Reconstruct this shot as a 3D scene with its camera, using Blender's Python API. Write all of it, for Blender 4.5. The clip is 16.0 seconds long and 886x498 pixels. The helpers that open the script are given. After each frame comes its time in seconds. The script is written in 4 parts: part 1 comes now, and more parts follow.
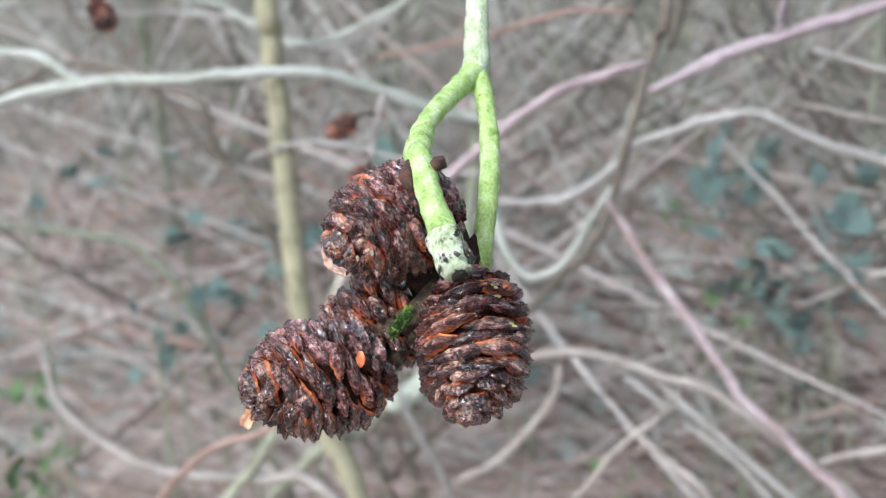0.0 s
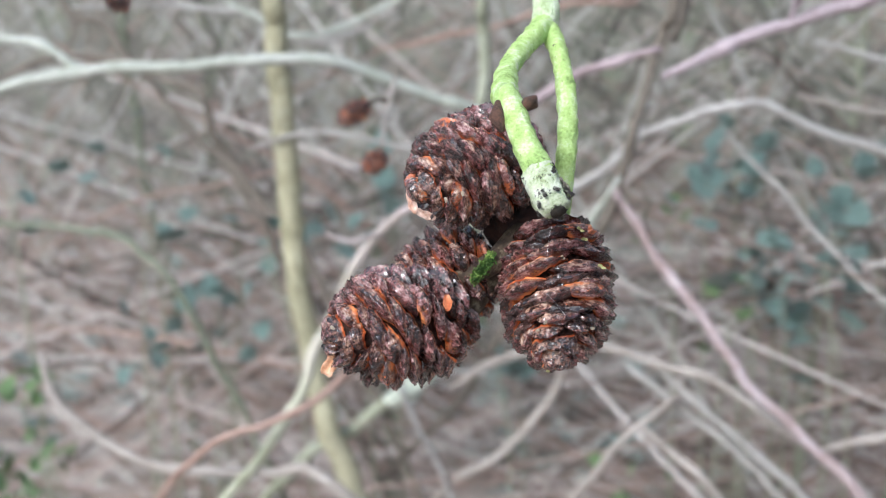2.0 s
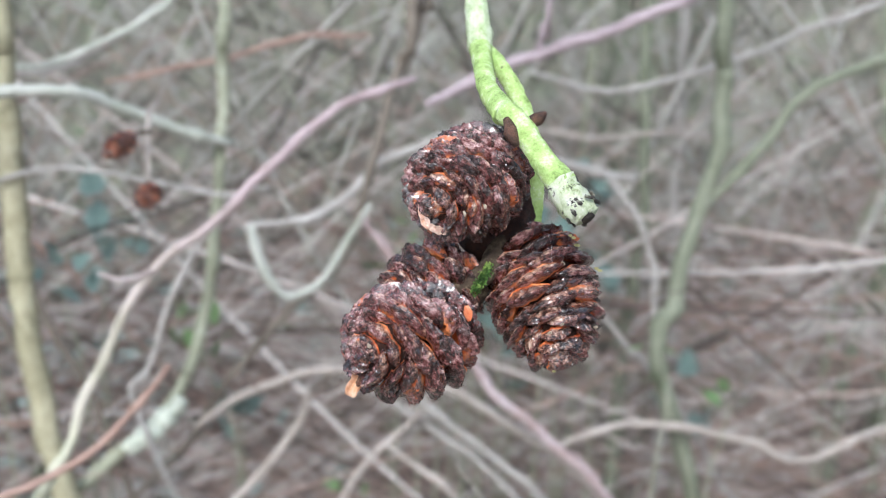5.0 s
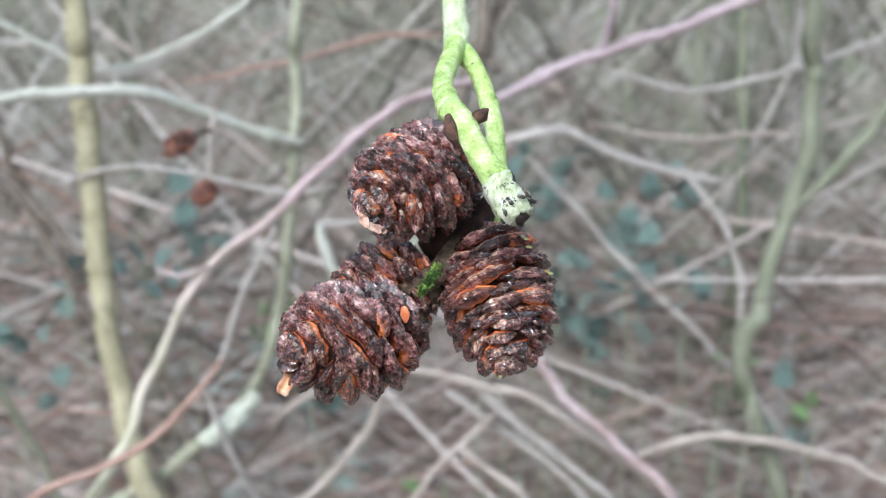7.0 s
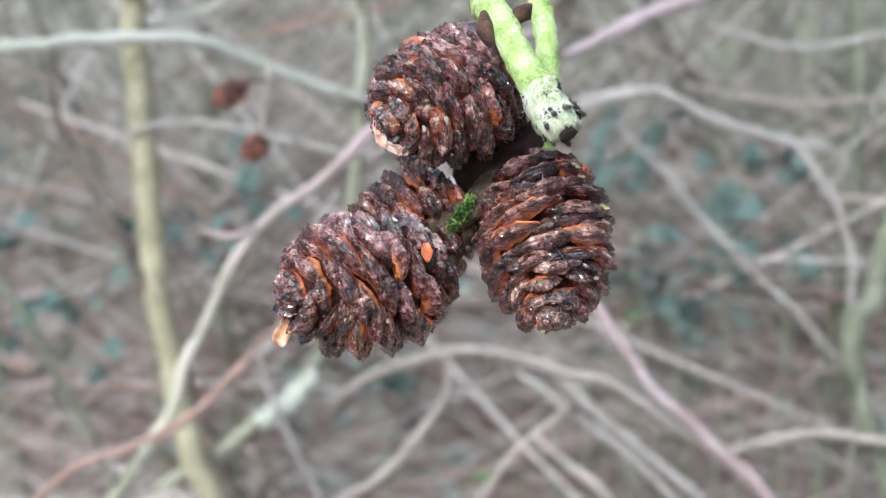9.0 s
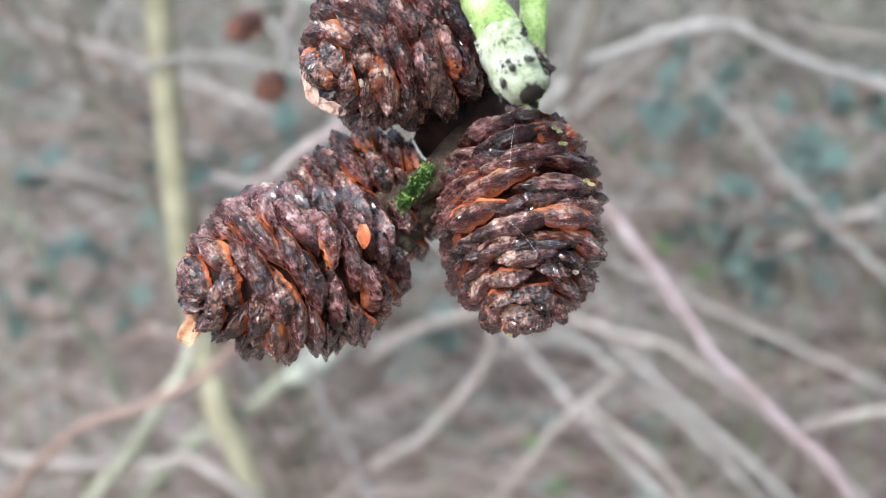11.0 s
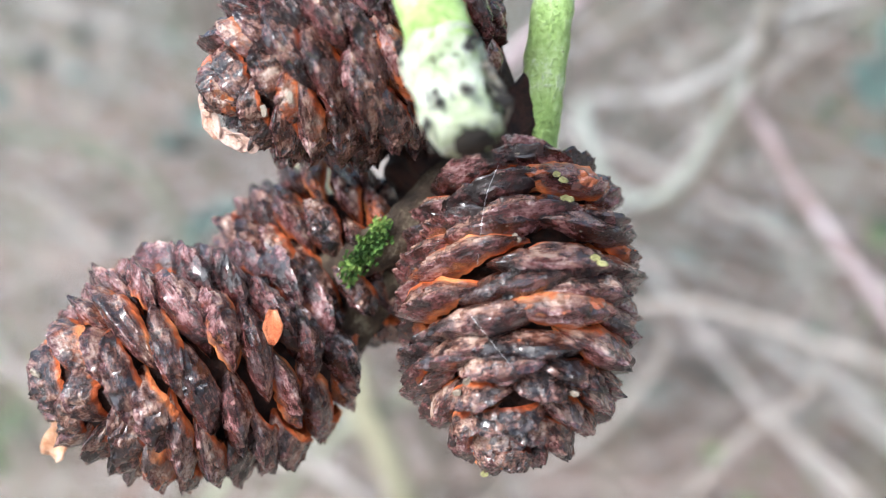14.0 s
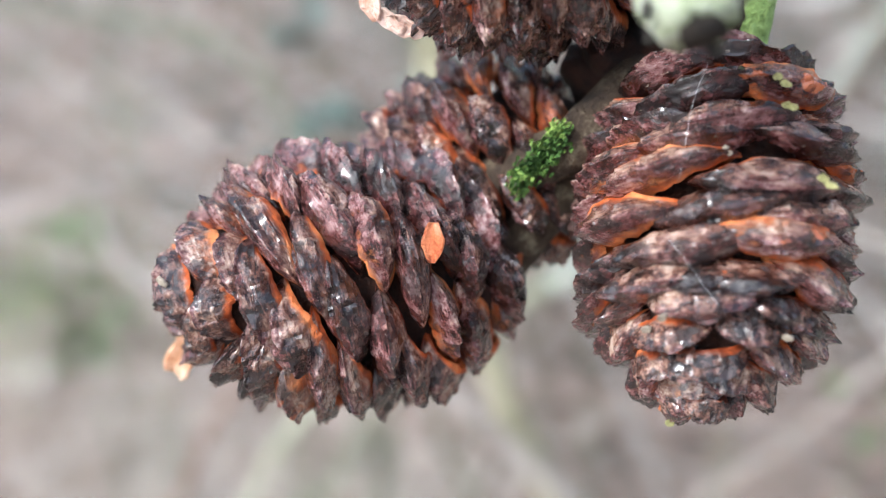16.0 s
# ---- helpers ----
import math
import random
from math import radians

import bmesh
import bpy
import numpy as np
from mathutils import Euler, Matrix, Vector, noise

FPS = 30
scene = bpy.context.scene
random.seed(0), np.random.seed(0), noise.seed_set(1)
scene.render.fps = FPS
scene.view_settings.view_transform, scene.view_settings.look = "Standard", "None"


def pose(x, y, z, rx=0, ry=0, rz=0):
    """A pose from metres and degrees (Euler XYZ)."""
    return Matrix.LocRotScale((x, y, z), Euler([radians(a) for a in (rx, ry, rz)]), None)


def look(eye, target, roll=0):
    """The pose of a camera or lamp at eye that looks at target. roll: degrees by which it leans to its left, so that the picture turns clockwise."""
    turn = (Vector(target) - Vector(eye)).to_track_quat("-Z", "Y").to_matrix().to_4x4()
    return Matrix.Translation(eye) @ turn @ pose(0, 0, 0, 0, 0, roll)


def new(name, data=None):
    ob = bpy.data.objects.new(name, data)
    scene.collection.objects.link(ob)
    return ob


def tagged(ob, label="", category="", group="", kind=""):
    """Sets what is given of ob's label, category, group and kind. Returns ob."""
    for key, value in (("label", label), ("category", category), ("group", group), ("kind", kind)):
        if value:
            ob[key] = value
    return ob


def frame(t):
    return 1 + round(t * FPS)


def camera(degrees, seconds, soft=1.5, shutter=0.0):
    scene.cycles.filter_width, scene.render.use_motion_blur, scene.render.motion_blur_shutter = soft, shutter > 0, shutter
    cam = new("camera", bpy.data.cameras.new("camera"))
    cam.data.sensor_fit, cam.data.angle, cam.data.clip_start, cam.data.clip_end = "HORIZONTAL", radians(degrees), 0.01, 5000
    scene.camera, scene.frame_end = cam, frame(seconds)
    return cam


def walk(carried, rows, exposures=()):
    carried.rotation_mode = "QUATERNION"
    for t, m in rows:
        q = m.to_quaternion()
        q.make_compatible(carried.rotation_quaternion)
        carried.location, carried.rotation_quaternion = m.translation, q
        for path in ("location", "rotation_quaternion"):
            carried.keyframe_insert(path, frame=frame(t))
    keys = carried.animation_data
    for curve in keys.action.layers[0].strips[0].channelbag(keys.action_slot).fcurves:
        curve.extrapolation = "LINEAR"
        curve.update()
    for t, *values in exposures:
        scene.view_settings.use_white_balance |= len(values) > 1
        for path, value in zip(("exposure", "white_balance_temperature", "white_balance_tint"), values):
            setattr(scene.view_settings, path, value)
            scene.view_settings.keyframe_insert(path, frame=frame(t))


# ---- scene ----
# Alder cones on a hanging twig in a winter thicket, seen from close by.
cam = camera(37.66, 16.0, soft=1.1)
cam.data.dof.use_dof = True
cam.data.dof.aperture_fstop = 27
walk(cam, [
    (0, pose(0.0456, -0.1281, 1.3506, 72.60, 2.17, 16.95)),
    (0.5, pose(0.0523, -0.1246, 1.3492, 72.78, 2.55, 18.38)),
    (1, pose(0.0523, -0.1248, 1.3481, 72.96, 2.22, 18.69)),
    (1.5, pose(0.0438, -0.1274, 1.3470, 73.03, 1.54, 17.33)),
    (2, pose(0.0292, -0.1345, 1.3411, 74.15, 1.31, 13.82)),
    (2.5, pose(0.0040, -0.1411, 1.3280, 76.60, 1.61, 6.71)),
    (3, pose(-0.0158, -0.1500, 1.3303, 76.94, 0.41, -0.20)),
    (3.5, pose(-0.0324, -0.1451, 1.3343, 76.58, -0.70, -5.95)),
    (4, pose(-0.0381, -0.1441, 1.3369, 76.68, -1.55, -9.78)),
    (4.2, pose(-0.0377, -0.1432, 1.3393, 76.29, -1.68, -10.69)),
    (6.5, pose(-0.0011, -0.1412, 1.3392, 75.80, 0.05, -1.56)),
    (7, pose(0.0014, -0.1411, 1.3385, 76.00, -0.00, -0.00)),
    (7.5, pose(0.0060, -0.1397, 1.3359, 76.23, 0.14, 1.63)),
    (8, pose(0.0068, -0.1277, 1.3332, 75.82, 0.14, 3.36)),
    (8.5, pose(0.0074, -0.1192, 1.3296, 75.71, 0.17, 5.28)),
    (9, pose(0.0087, -0.1191, 1.3259, 76.14, 0.08, 5.05)),
    (11.3, pose(0.0198, -0.0908, 1.3245, 72.69, 0.63, 11.03)),
    (11.5, pose(0.0204, -0.0886, 1.3244, 72.69, 0.89, 11.73)),
    (12, pose(0.0217, -0.0820, 1.3232, 72.45, 1.07, 13.54)),
    (12.5, pose(0.0216, -0.0757, 1.3238, 71.74, 0.81, 14.42)),
    (13, pose(0.0296, -0.0693, 1.3238, 71.27, 1.55, 17.50)),
    (13.5, pose(0.0318, -0.0635, 1.3237, 70.63, 2.05, 19.22)),
    (14, pose(0.0285, -0.0600, 1.3235, 70.21, 2.56, 21.28)),
    (14.5, pose(0.0236, -0.0563, 1.3257, 67.75, 1.63, 21.81)),
    (15, pose(0.0242, -0.0548, 1.3237, 66.95, 2.12, 25.80)),
    (15.5, pose(0.0145, -0.0588, 1.3184, 67.99, 0.43, 22.95)),
    (16, pose(0.0213, -0.0535, 1.3206, 66.19, 1.76, 26.01)),
], exposures=[(0.0, 0.90, 5770, 8), (3.5, 0.87, 5770, 8), (6.5, 0.92, 5770, 8), (9.0, 0.97, 5770, 8), (12.0, 1.18, 5770, 8), (14.0, 1.35, 5770, 8), (16.0, 1.26, 5770, 8)])

# ---- light: overcast winter day ----
sky = bpy.data.worlds.new("overcast_sky")
scene.world = sky
sky.use_nodes = True
wn, wl = sky.node_tree.nodes, sky.node_tree.links
tex = wn.new("ShaderNodeTexSky")
tex.sky_type = "NISHITA"
tex.sun_disc = False
tex.sun_elevation, tex.sun_rotation = radians(43), radians(201)
tex.dust_density, tex.air_density = 4.0, 1.0
flat = wn.new("ShaderNodeHueSaturation")
flat.inputs["Saturation"].default_value = 0.75
wl.new(tex.outputs[0], flat.inputs["Color"])
wl.new(flat.outputs[0], wn["Background"].inputs["Color"])
wn["Background"].inputs["Strength"].default_value = 0.14
sun_data = bpy.data.lights.new("cloud_light", "SUN")
sun_data.energy, sun_data.angle, sun_data.color = 1.15, radians(14), (1.0, 0.98, 0.96)
sun = new("cloud_light", sun_data)
sun.matrix_world = look((-0.55, -1.45, 2.75), (0, 0, 1.3))


# ---- materials ----
def shader(name):
    m = bpy.data.materials.new(name)
    m.use_nodes = True
    nt = m.node_tree
    return m, nt, nt.nodes["Principled BSDF"]


def link(nt, a, b):
    nt.links.new(a, b)


def noise_tex(nt, scale, detail=4.0, rough=0.55, coord="Object", stretch=None):
    tc = nt.nodes.new("ShaderNodeTexCoord")
    n = nt.nodes.new("ShaderNodeTexNoise")
    n.inputs["Scale"].default_value, n.inputs["Detail"].default_value, n.inputs["Roughness"].default_value = scale, detail, rough
    src = tc.outputs[coord]
    if stretch:
        mp = nt.nodes.new("ShaderNodeMapping")
        mp.inputs["Scale"].default_value = stretch
        link(nt, src, mp.inputs["Vector"])
        src = mp.outputs[0]
    link(nt, src, n.inputs["Vector"])
    return n.outputs["Fac"]


def ramp(nt, fac, stops):
    r = nt.nodes.new("ShaderNodeValToRGB")
    e = r.color_ramp.elements
    while len(e) < len(stops):
        e.new(0.5)
    for k, (p, c) in zip(e, stops):
        k.position, k.color = p, (*c, 1)
    link(nt, fac, r.inputs["Fac"])
    return r.outputs["Color"]


def blend(nt, fac, a, b, mode="MIX"):
    m = nt.nodes.new("ShaderNodeMix")
    m.data_type, m.blend_type = "RGBA", mode
    if isinstance(fac, float):
        m.inputs["Factor"].default_value = fac
    else:
        link(nt, fac, m.inputs["Factor"])
    for sock, v in ((m.inputs["A"], a), (m.inputs["B"], b)):
        if isinstance(v, tuple):
            sock.default_value = (*v, 1)
        else:
            link(nt, v, sock)
    return m.outputs["Result"]


def maths(nt, op, a, b=None, clamp=False):
    m = nt.nodes.new("ShaderNodeMath")
    m.operation, m.use_clamp = op, clamp
    for sock, v in zip(m.inputs, (a, b)):
        if v is None:
            continue
        if isinstance(v, (int, float)):
            sock.default_value = v
        else:
            link(nt, v, sock)
    return m.outputs[0]


def bump(nt, p, height, strength, distance):
    b = nt.nodes.new("ShaderNodeBump")
    b.inputs["Strength"].default_value, b.inputs["Distance"].default_value = strength, distance
    link(nt, height, b.inputs["Height"])
    link(nt, b.outputs[0], p.inputs["Normal"])


def spread(nt, fac, lo, hi):
    m = nt.nodes.new("ShaderNodeMapRange")
    m.inputs["From Min"].default_value, m.inputs["From Max"].default_value = lo, hi
    link(nt, fac, m.inputs["Value"])
    return m.outputs[0]


def scale_material():
    """Woody cone scale: orange-brown towards its root, dark purple-brown and weathered at the rim."""
    m, nt, p = shader("cone_scale")
    tc = nt.nodes.new("ShaderNodeTexCoord")
    sep = nt.nodes.new("ShaderNodeSeparateXYZ")
    link(nt, tc.outputs["Object"], sep.inputs[0])
    info = nt.nodes.new("ShaderNodeObjectInfo")
    ro = info.outputs["Random"]
    off = nt.nodes.new("ShaderNodeVectorMath")
    off.operation = "MULTIPLY_ADD"
    cmb = nt.nodes.new("ShaderNodeCombineXYZ")
    for k in range(3):
        link(nt, ro, cmb.inputs[k])
    link(nt, cmb.outputs[0], off.inputs[0])
    off.inputs[1].default_value = (37.0, 19.0, 53.0)
    link(nt, tc.outputs["Object"], off.inputs[2])

    def nz(scale, detail, rough=0.6):
        n = nt.nodes.new("ShaderNodeTexNoise")
        n.inputs["Scale"].default_value, n.inputs["Detail"].default_value, n.inputs["Roughness"].default_value = scale, detail, rough
        link(nt, off.outputs[0], n.inputs["Vector"])
        return n.outputs["Fac"]
    big, mid, fine = nz(2.6, 5.0), nz(7.0, 6.0, 0.7), nz(24.0, 5.0, 0.7)
    grain_map = nt.nodes.new("ShaderNodeMapping")
    grain_map.inputs["Scale"].default_value = (5.0, 12.0, 46.0)
    link(nt, off.outputs[0], grain_map.inputs["Vector"])
    grain_tex = nt.nodes.new("ShaderNodeTexNoise")
    grain_tex.inputs["Scale"].default_value, grain_tex.inputs["Detail"].default_value, grain_tex.inputs["Roughness"].default_value = 1.0, 5.0, 0.65
    link(nt, grain_map.outputs[0], grain_tex.inputs["Vector"])
    grain = grain_tex.outputs["Fac"]
    tone = maths(nt, "ADD", maths(nt, "MULTIPLY", big, 0.40), maths(nt, "ADD", maths(nt, "MULTIPLY", mid, 0.35), maths(nt, "MULTIPLY", grain, 0.25)))
    tone = maths(nt, "ADD", tone, maths(nt, "MULTIPLY", maths(nt, "SUBTRACT", ro, 0.5), 0.06))
    tone = maths(nt, "ADD", maths(nt, "MULTIPLY", maths(nt, "SUBTRACT", tone, 0.5), 1.50), 0.492)
    # the facet towards the tip is smooth and purple, the one towards the stalk dusty brown
    # tipward tones are deepened and stalkward ones lifted, painting in light from above
    purple_facet = ramp(nt, tone, [(0.41, (0.007, 0.003, 0.003)), (0.46, (0.046, 0.013, 0.012)), (0.53, (0.130, 0.040, 0.038)), (0.59, (0.27, 0.130, 0.125)), (0.68, (0.50, 0.34, 0.32))])
    dusty_facet = ramp(nt, tone, [(0.40, (0.010, 0.005, 0.004)), (0.46, (0.080, 0.031, 0.021)), (0.53, (0.215, 0.100, 0.068)), (0.59, (0.40, 0.250, 0.180)), (0.68, (0.60, 0.46, 0.36))])
    facet = spread(nt, maths(nt, "ADD", sep.outputs["Z"], maths(nt, "MULTIPLY", maths(nt, "SUBTRACT", mid, 0.5), 0.35)), -0.05, 0.03)
    dark = blend(nt, facet, purple_facet, dusty_facet)
    geo = nt.nodes.new("ShaderNodeNewGeometry")
    # worn pale edges, which also paint in the light caught by the rims
    dark = blend(nt, maths(nt, "MULTIPLY", spread(nt, geo.outputs["Pointiness"], 0.53, 0.64), 0.55), dark, (0.50, 0.33, 0.27))
    dark = blend(nt, maths(nt, "MULTIPLY", spread(nt, nz(3.6, 5.0, 0.65), 0.54, 0.60), 0.78), dark, (0.026, 0.020, 0.020))
    dark = blend(nt, maths(nt, "MULTIPLY", spread(nt, fine, 0.63, 0.69), 0.6), dark, (0.55, 0.47, 0.36))
    orange = ramp(nt, maths(nt, "ADD", maths(nt, "MULTIPLY", nz(2.4, 4.0), 0.75), maths(nt, "MULTIPLY", ro, 0.25)), [(0.34, (0.09, 0.018, 0.008)), (0.46, (0.30, 0.055, 0.015)), (0.56, (0.60, 0.135, 0.034)), (0.68, (0.80, 0.30, 0.11))])
    orange = blend(nt, maths(nt, "MULTIPLY", spread(nt, nz(5.0, 5.0, 0.7), 0.54, 0.64), 0.6), orange, (0.12, 0.034, 0.022))
    # how far along the scale the orange reaches differs from scale to scale
    edge = maths(nt, "ADD", maths(nt, "MULTIPLY", ro, 0.12), 0.815)
    att = nt.nodes.new("ShaderNodeAttribute")
    att.attribute_name = "rim"
    wob = maths(nt, "ADD", att.outputs["Fac"], maths(nt, "MULTIPLY", maths(nt, "SUBTRACT", mid, 0.5), 0.16))
    fac = nt.nodes.new("ShaderNodeMapRange")
    link(nt, wob, fac.inputs["Value"])
    link(nt, edge, fac.inputs["From Min"])
    link(nt, maths(nt, "ADD", edge, 0.05), fac.inputs["From Max"])
    outer = spread(nt, maths(nt, "ADD", sep.outputs["Z"], maths(nt, "MULTIPLY", maths(nt, "SUBTRACT", mid, 0.5), 0.10)), 0.0, 0.022)
    col = blend(nt, maths(nt, "MAXIMUM", fac.outputs[0], maths(nt, "MULTIPLY", outer, 0.05)), orange, dark)
    # a few scales are broken open and stay orange-red all over
    col = blend(nt, maths(nt, "MULTIPLY", maths(nt, "GREATER_THAN", ro, 0.93), spread(nt, nz(3.4, 3.0), 0.54, 0.58)), col, (0.46, 0.125, 0.045))
    link(nt, col, p.inputs["Base Color"])
    link(nt, blend(nt, fac.outputs[0], (0.60, 0.60, 0.60), ramp(nt, mid, [(0.38, (0.12,) * 3), (0.62, (0.36,) * 3)])), p.inputs["Roughness"])
    link(nt, maths(nt, "ADD", maths(nt, "MULTIPLY", fac.outputs[0], 0.5), 0.2), p.inputs["Specular IOR Level"])
    link(nt, maths(nt, "MULTIPLY", fac.outputs[0], 0.85), p.inputs["Coat Weight"])
    p.inputs["Coat Roughness"].default_value = 0.10
    h = maths(nt, "ADD", maths(nt, "MULTIPLY", nz(5.0, 3.0, 0.5), 0.9), maths(nt, "ADD", maths(nt, "MULTIPLY", fine, 0.20), maths(nt, "MULTIPLY", grain, 0.34)))
    bump(nt, p, h, 0.70, 0.0005)
    return m


def plain(name, stops, scale, rough=0.75, bump_size=0.0005, coord="Object", stretch=None, flecks=None, spec=0.4, strength=0.7, seed_random=False):
    m, nt, p = shader(name)
    a = noise_tex(nt, scale, 5.0, 0.6, coord, stretch)
    b = noise_tex(nt, scale * 5.3, 4.0, 0.65, coord, stretch)
    f = maths(nt, "ADD", maths(nt, "MULTIPLY", a, 0.65), maths(nt, "MULTIPLY", b, 0.35))
    col = ramp(nt, f, stops)
    if flecks:
        c, lo, hi, sc = flecks
        col = blend(nt, spread(nt, noise_tex(nt, sc, 4.0, 0.7, coord), lo, hi), col, c)
    link(nt, col, p.inputs["Base Color"])
    p.inputs["Roughness"].default_value = rough
    p.inputs["Specular IOR Level"].default_value = spec
    bump(nt, p, b, strength, bump_size)
    return m


def tangle_material(name, stops):
    """Dead stalks of many shades, one shade to a stalk."""
    m, nt, p = shader(name)
    geo = nt.nodes.new("ShaderNodeNewGeometry")
    shade = ramp(nt, geo.outputs["Random Per Island"], stops)
    col = blend(nt, maths(nt, "MULTIPLY", noise_tex(nt, 160, 5.0), 0.5), shade, (0.12, 0.10, 0.085))
    link(nt, col, p.inputs["Base Color"])
    p.inputs["Roughness"].default_value = 0.8
    bump(nt, p, noise_tex(nt, 700, 4.0), 0.5, 0.0004)
    return m


scale_mat = scale_material()
# near-black brown: the shade deep between the scales is put into this colour
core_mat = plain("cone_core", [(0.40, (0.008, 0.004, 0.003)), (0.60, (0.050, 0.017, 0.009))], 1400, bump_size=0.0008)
flake_mat = plain("torn_flake", [(0.36, (0.44, 0.09, 0.03)), (0.50, (0.64, 0.21, 0.085)), (0.64, (0.80, 0.43, 0.27))], 1100, rough=0.5)
algae = plain("algae_bark", [(0.34, (0.20, 0.30, 0.08)), (0.44, (0.40, 0.58, 0.17)), (0.54, (0.53, 0.71, 0.27)), (0.66, (0.76, 0.83, 0.60))], 520, rough=0.85, bump_size=0.0006, strength=0.9, flecks=((0.12, 0.12, 0.06), 0.66, 0.72, 1300))
algae_pale = plain("pale_algae_bark", [(0.34, (0.34, 0.44, 0.20)), (0.44, (0.52, 0.64, 0.36)), (0.54, (0.66, 0.75, 0.53)), (0.66, (0.82, 0.85, 0.75))], 520, rough=0.85, bump_size=0.0006, strength=0.9, flecks=((0.20, 0.17, 0.10), 0.62, 0.70, 650))
stub_mat = plain("weathered_stub", [(0.34, (0.08, 0.08, 0.05)), (0.41, (0.40, 0.49, 0.24)), (0.49, (0.64, 0.72, 0.47)), (0.66, (0.86, 0.88, 0.78))], 800, rough=0.8, bump_size=0.0006, strength=0.9, flecks=((0.035, 0.030, 0.024), 0.57, 0.62, 750))
hole_mat = plain("hole_dark", [(0.4, (0.012, 0.010, 0.008)), (0.6, (0.04, 0.03, 0.02))], 800)
moss_mat = plain("moss", [(0.35, (0.020, 0.050, 0.012)), (0.48, (0.080, 0.175, 0.030)), (0.62, (0.30, 0.42, 0.09))], 900, rough=0.9, bump_size=0.0005)
bud_mat = plain("bud_scale", [(0.4, (0.03, 0.016, 0.012)), (0.6, (0.14, 0.07, 0.045))], 900, rough=0.5)
stalk_mat = plain("grey_stalk", [(0.35, (0.022, 0.015, 0.010)), (0.52, (0.070, 0.046, 0.028)), (0.66, (0.20, 0.17, 0.11))], 900)
yellow = plain("yellow_bark", [(0.35, (0.24, 0.228, 0.14)), (0.55, (0.37, 0.350, 0.235)), (0.75, (0.48, 0.460, 0.34))], 120, flecks=((0.16, 0.15, 0.09), 0.60, 0.72, 150))
pale = plain("pale_bark", [(0.35, (0.26, 0.285, 0.225)), (0.55, (0.40, 0.415, 0.365)), (0.75, (0.54, 0.555, 0.51))], 160)
mossy = plain("mossy_bark", [(0.35, (0.11, 0.125, 0.080)), (0.55, (0.185, 0.20, 0.145)), (0.75, (0.30, 0.31, 0.25))], 110)
olive = plain("olive_bark", [(0.35, (0.17, 0.18, 0.12)), (0.55, (0.29, 0.305, 0.225)), (0.75, (0.44, 0.45, 0.37))], 140)
pink = plain("pink_bark", [(0.35, (0.24, 0.20, 0.19)), (0.55, (0.36, 0.31, 0.295)), (0.75, (0.50, 0.46, 0.43))], 130)
purple = plain("purple_bark", [(0.35, (0.23, 0.18, 0.19)), (0.6, (0.38, 0.32, 0.335))], 150)
red = plain("red_bark", [(0.35, (0.24, 0.17, 0.155)), (0.50, (0.34, 0.27, 0.265)), (0.68, (0.50, 0.45, 0.455))], 120)
russet = plain("russet_bark", [(0.35, (0.22, 0.135, 0.105)), (0.65, (0.36, 0.255, 0.21))], 150)
dark = plain("dark_bark", [(0.35, (0.10, 0.085, 0.065)), (0.65, (0.22, 0.19, 0.155))], 150)
grey = plain("grey_bark", [(0.35, (0.24, 0.225, 0.205)), (0.55, (0.36, 0.345, 0.32)), (0.75, (0.52, 0.505, 0.48))], 150)
tan = plain("tan_bark", [(0.35, (0.22, 0.19, 0.165)), (0.55, (0.34, 0.305, 0.27)), (0.75, (0.47, 0.435, 0.40))], 150)
def cane_material():
    m, nt, p = shader("cane_bark")
    tc = nt.nodes.new("ShaderNodeTexCoord")
    sep = nt.nodes.new("ShaderNodeSeparateXYZ")
    link(nt, tc.outputs["Object"], sep.inputs[0])
    a, b = noise_tex(nt, 130, 5.0), noise_tex(nt, 600, 4.0)
    green = ramp(nt, a, [(0.35, (0.33, 0.345, 0.24)), (0.65, (0.52, 0.53, 0.41))])
    rosy = ramp(nt, a, [(0.35, (0.25, 0.19, 0.19)), (0.65, (0.42, 0.34, 0.345))])
    high = maths(nt, "ADD", sep.outputs["Z"], maths(nt, "MULTIPLY", maths(nt, "SUBTRACT", a, 0.5), 0.03))
    link(nt, blend(nt, spread(nt, high, 1.236, 1.288), green, rosy), p.inputs["Base Color"])
    p.inputs["Roughness"].default_value = 0.7
    bump(nt, p, b, 0.6, 0.0005)
    return m


cane = cane_material()
white_wood = plain("peeled_wood", [(0.3, (0.36, 0.41, 0.33)), (0.6, (0.56, 0.60, 0.51))], 300)
far_bark = plain("far_bark", [(0.35, (0.13, 0.15, 0.095)), (0.5, (0.205, 0.225, 0.16)), (0.7, (0.33, 0.34, 0.275))], 6, bump_size=0.004)
brush_mat = plain("brush_twigs", [(0.36, (0.112, 0.083, 0.067)), (0.48, (0.224, 0.176, 0.150)), (0.56, (0.325, 0.276, 0.242)), (0.66, (0.470, 0.426, 0.390))], 2, bump_size=0.002)
thin_mat = plain("thin_twigs", [(0.36, (0.15, 0.13, 0.11)), (0.5, (0.23, 0.212, 0.188)), (0.66, (0.35, 0.338, 0.31))], 6, bump_size=0.001)
brown_tangle = tangle_material("brown_stalks", [(0.0, (0.035, 0.026, 0.021)), (0.26, (0.142, 0.100, 0.083)), (0.46, (0.354, 0.236, 0.189)), (0.64, (0.496, 0.395, 0.342)), (0.82, (0.684, 0.619, 0.578)), (1.0, (0.74, 0.70, 0.66))])
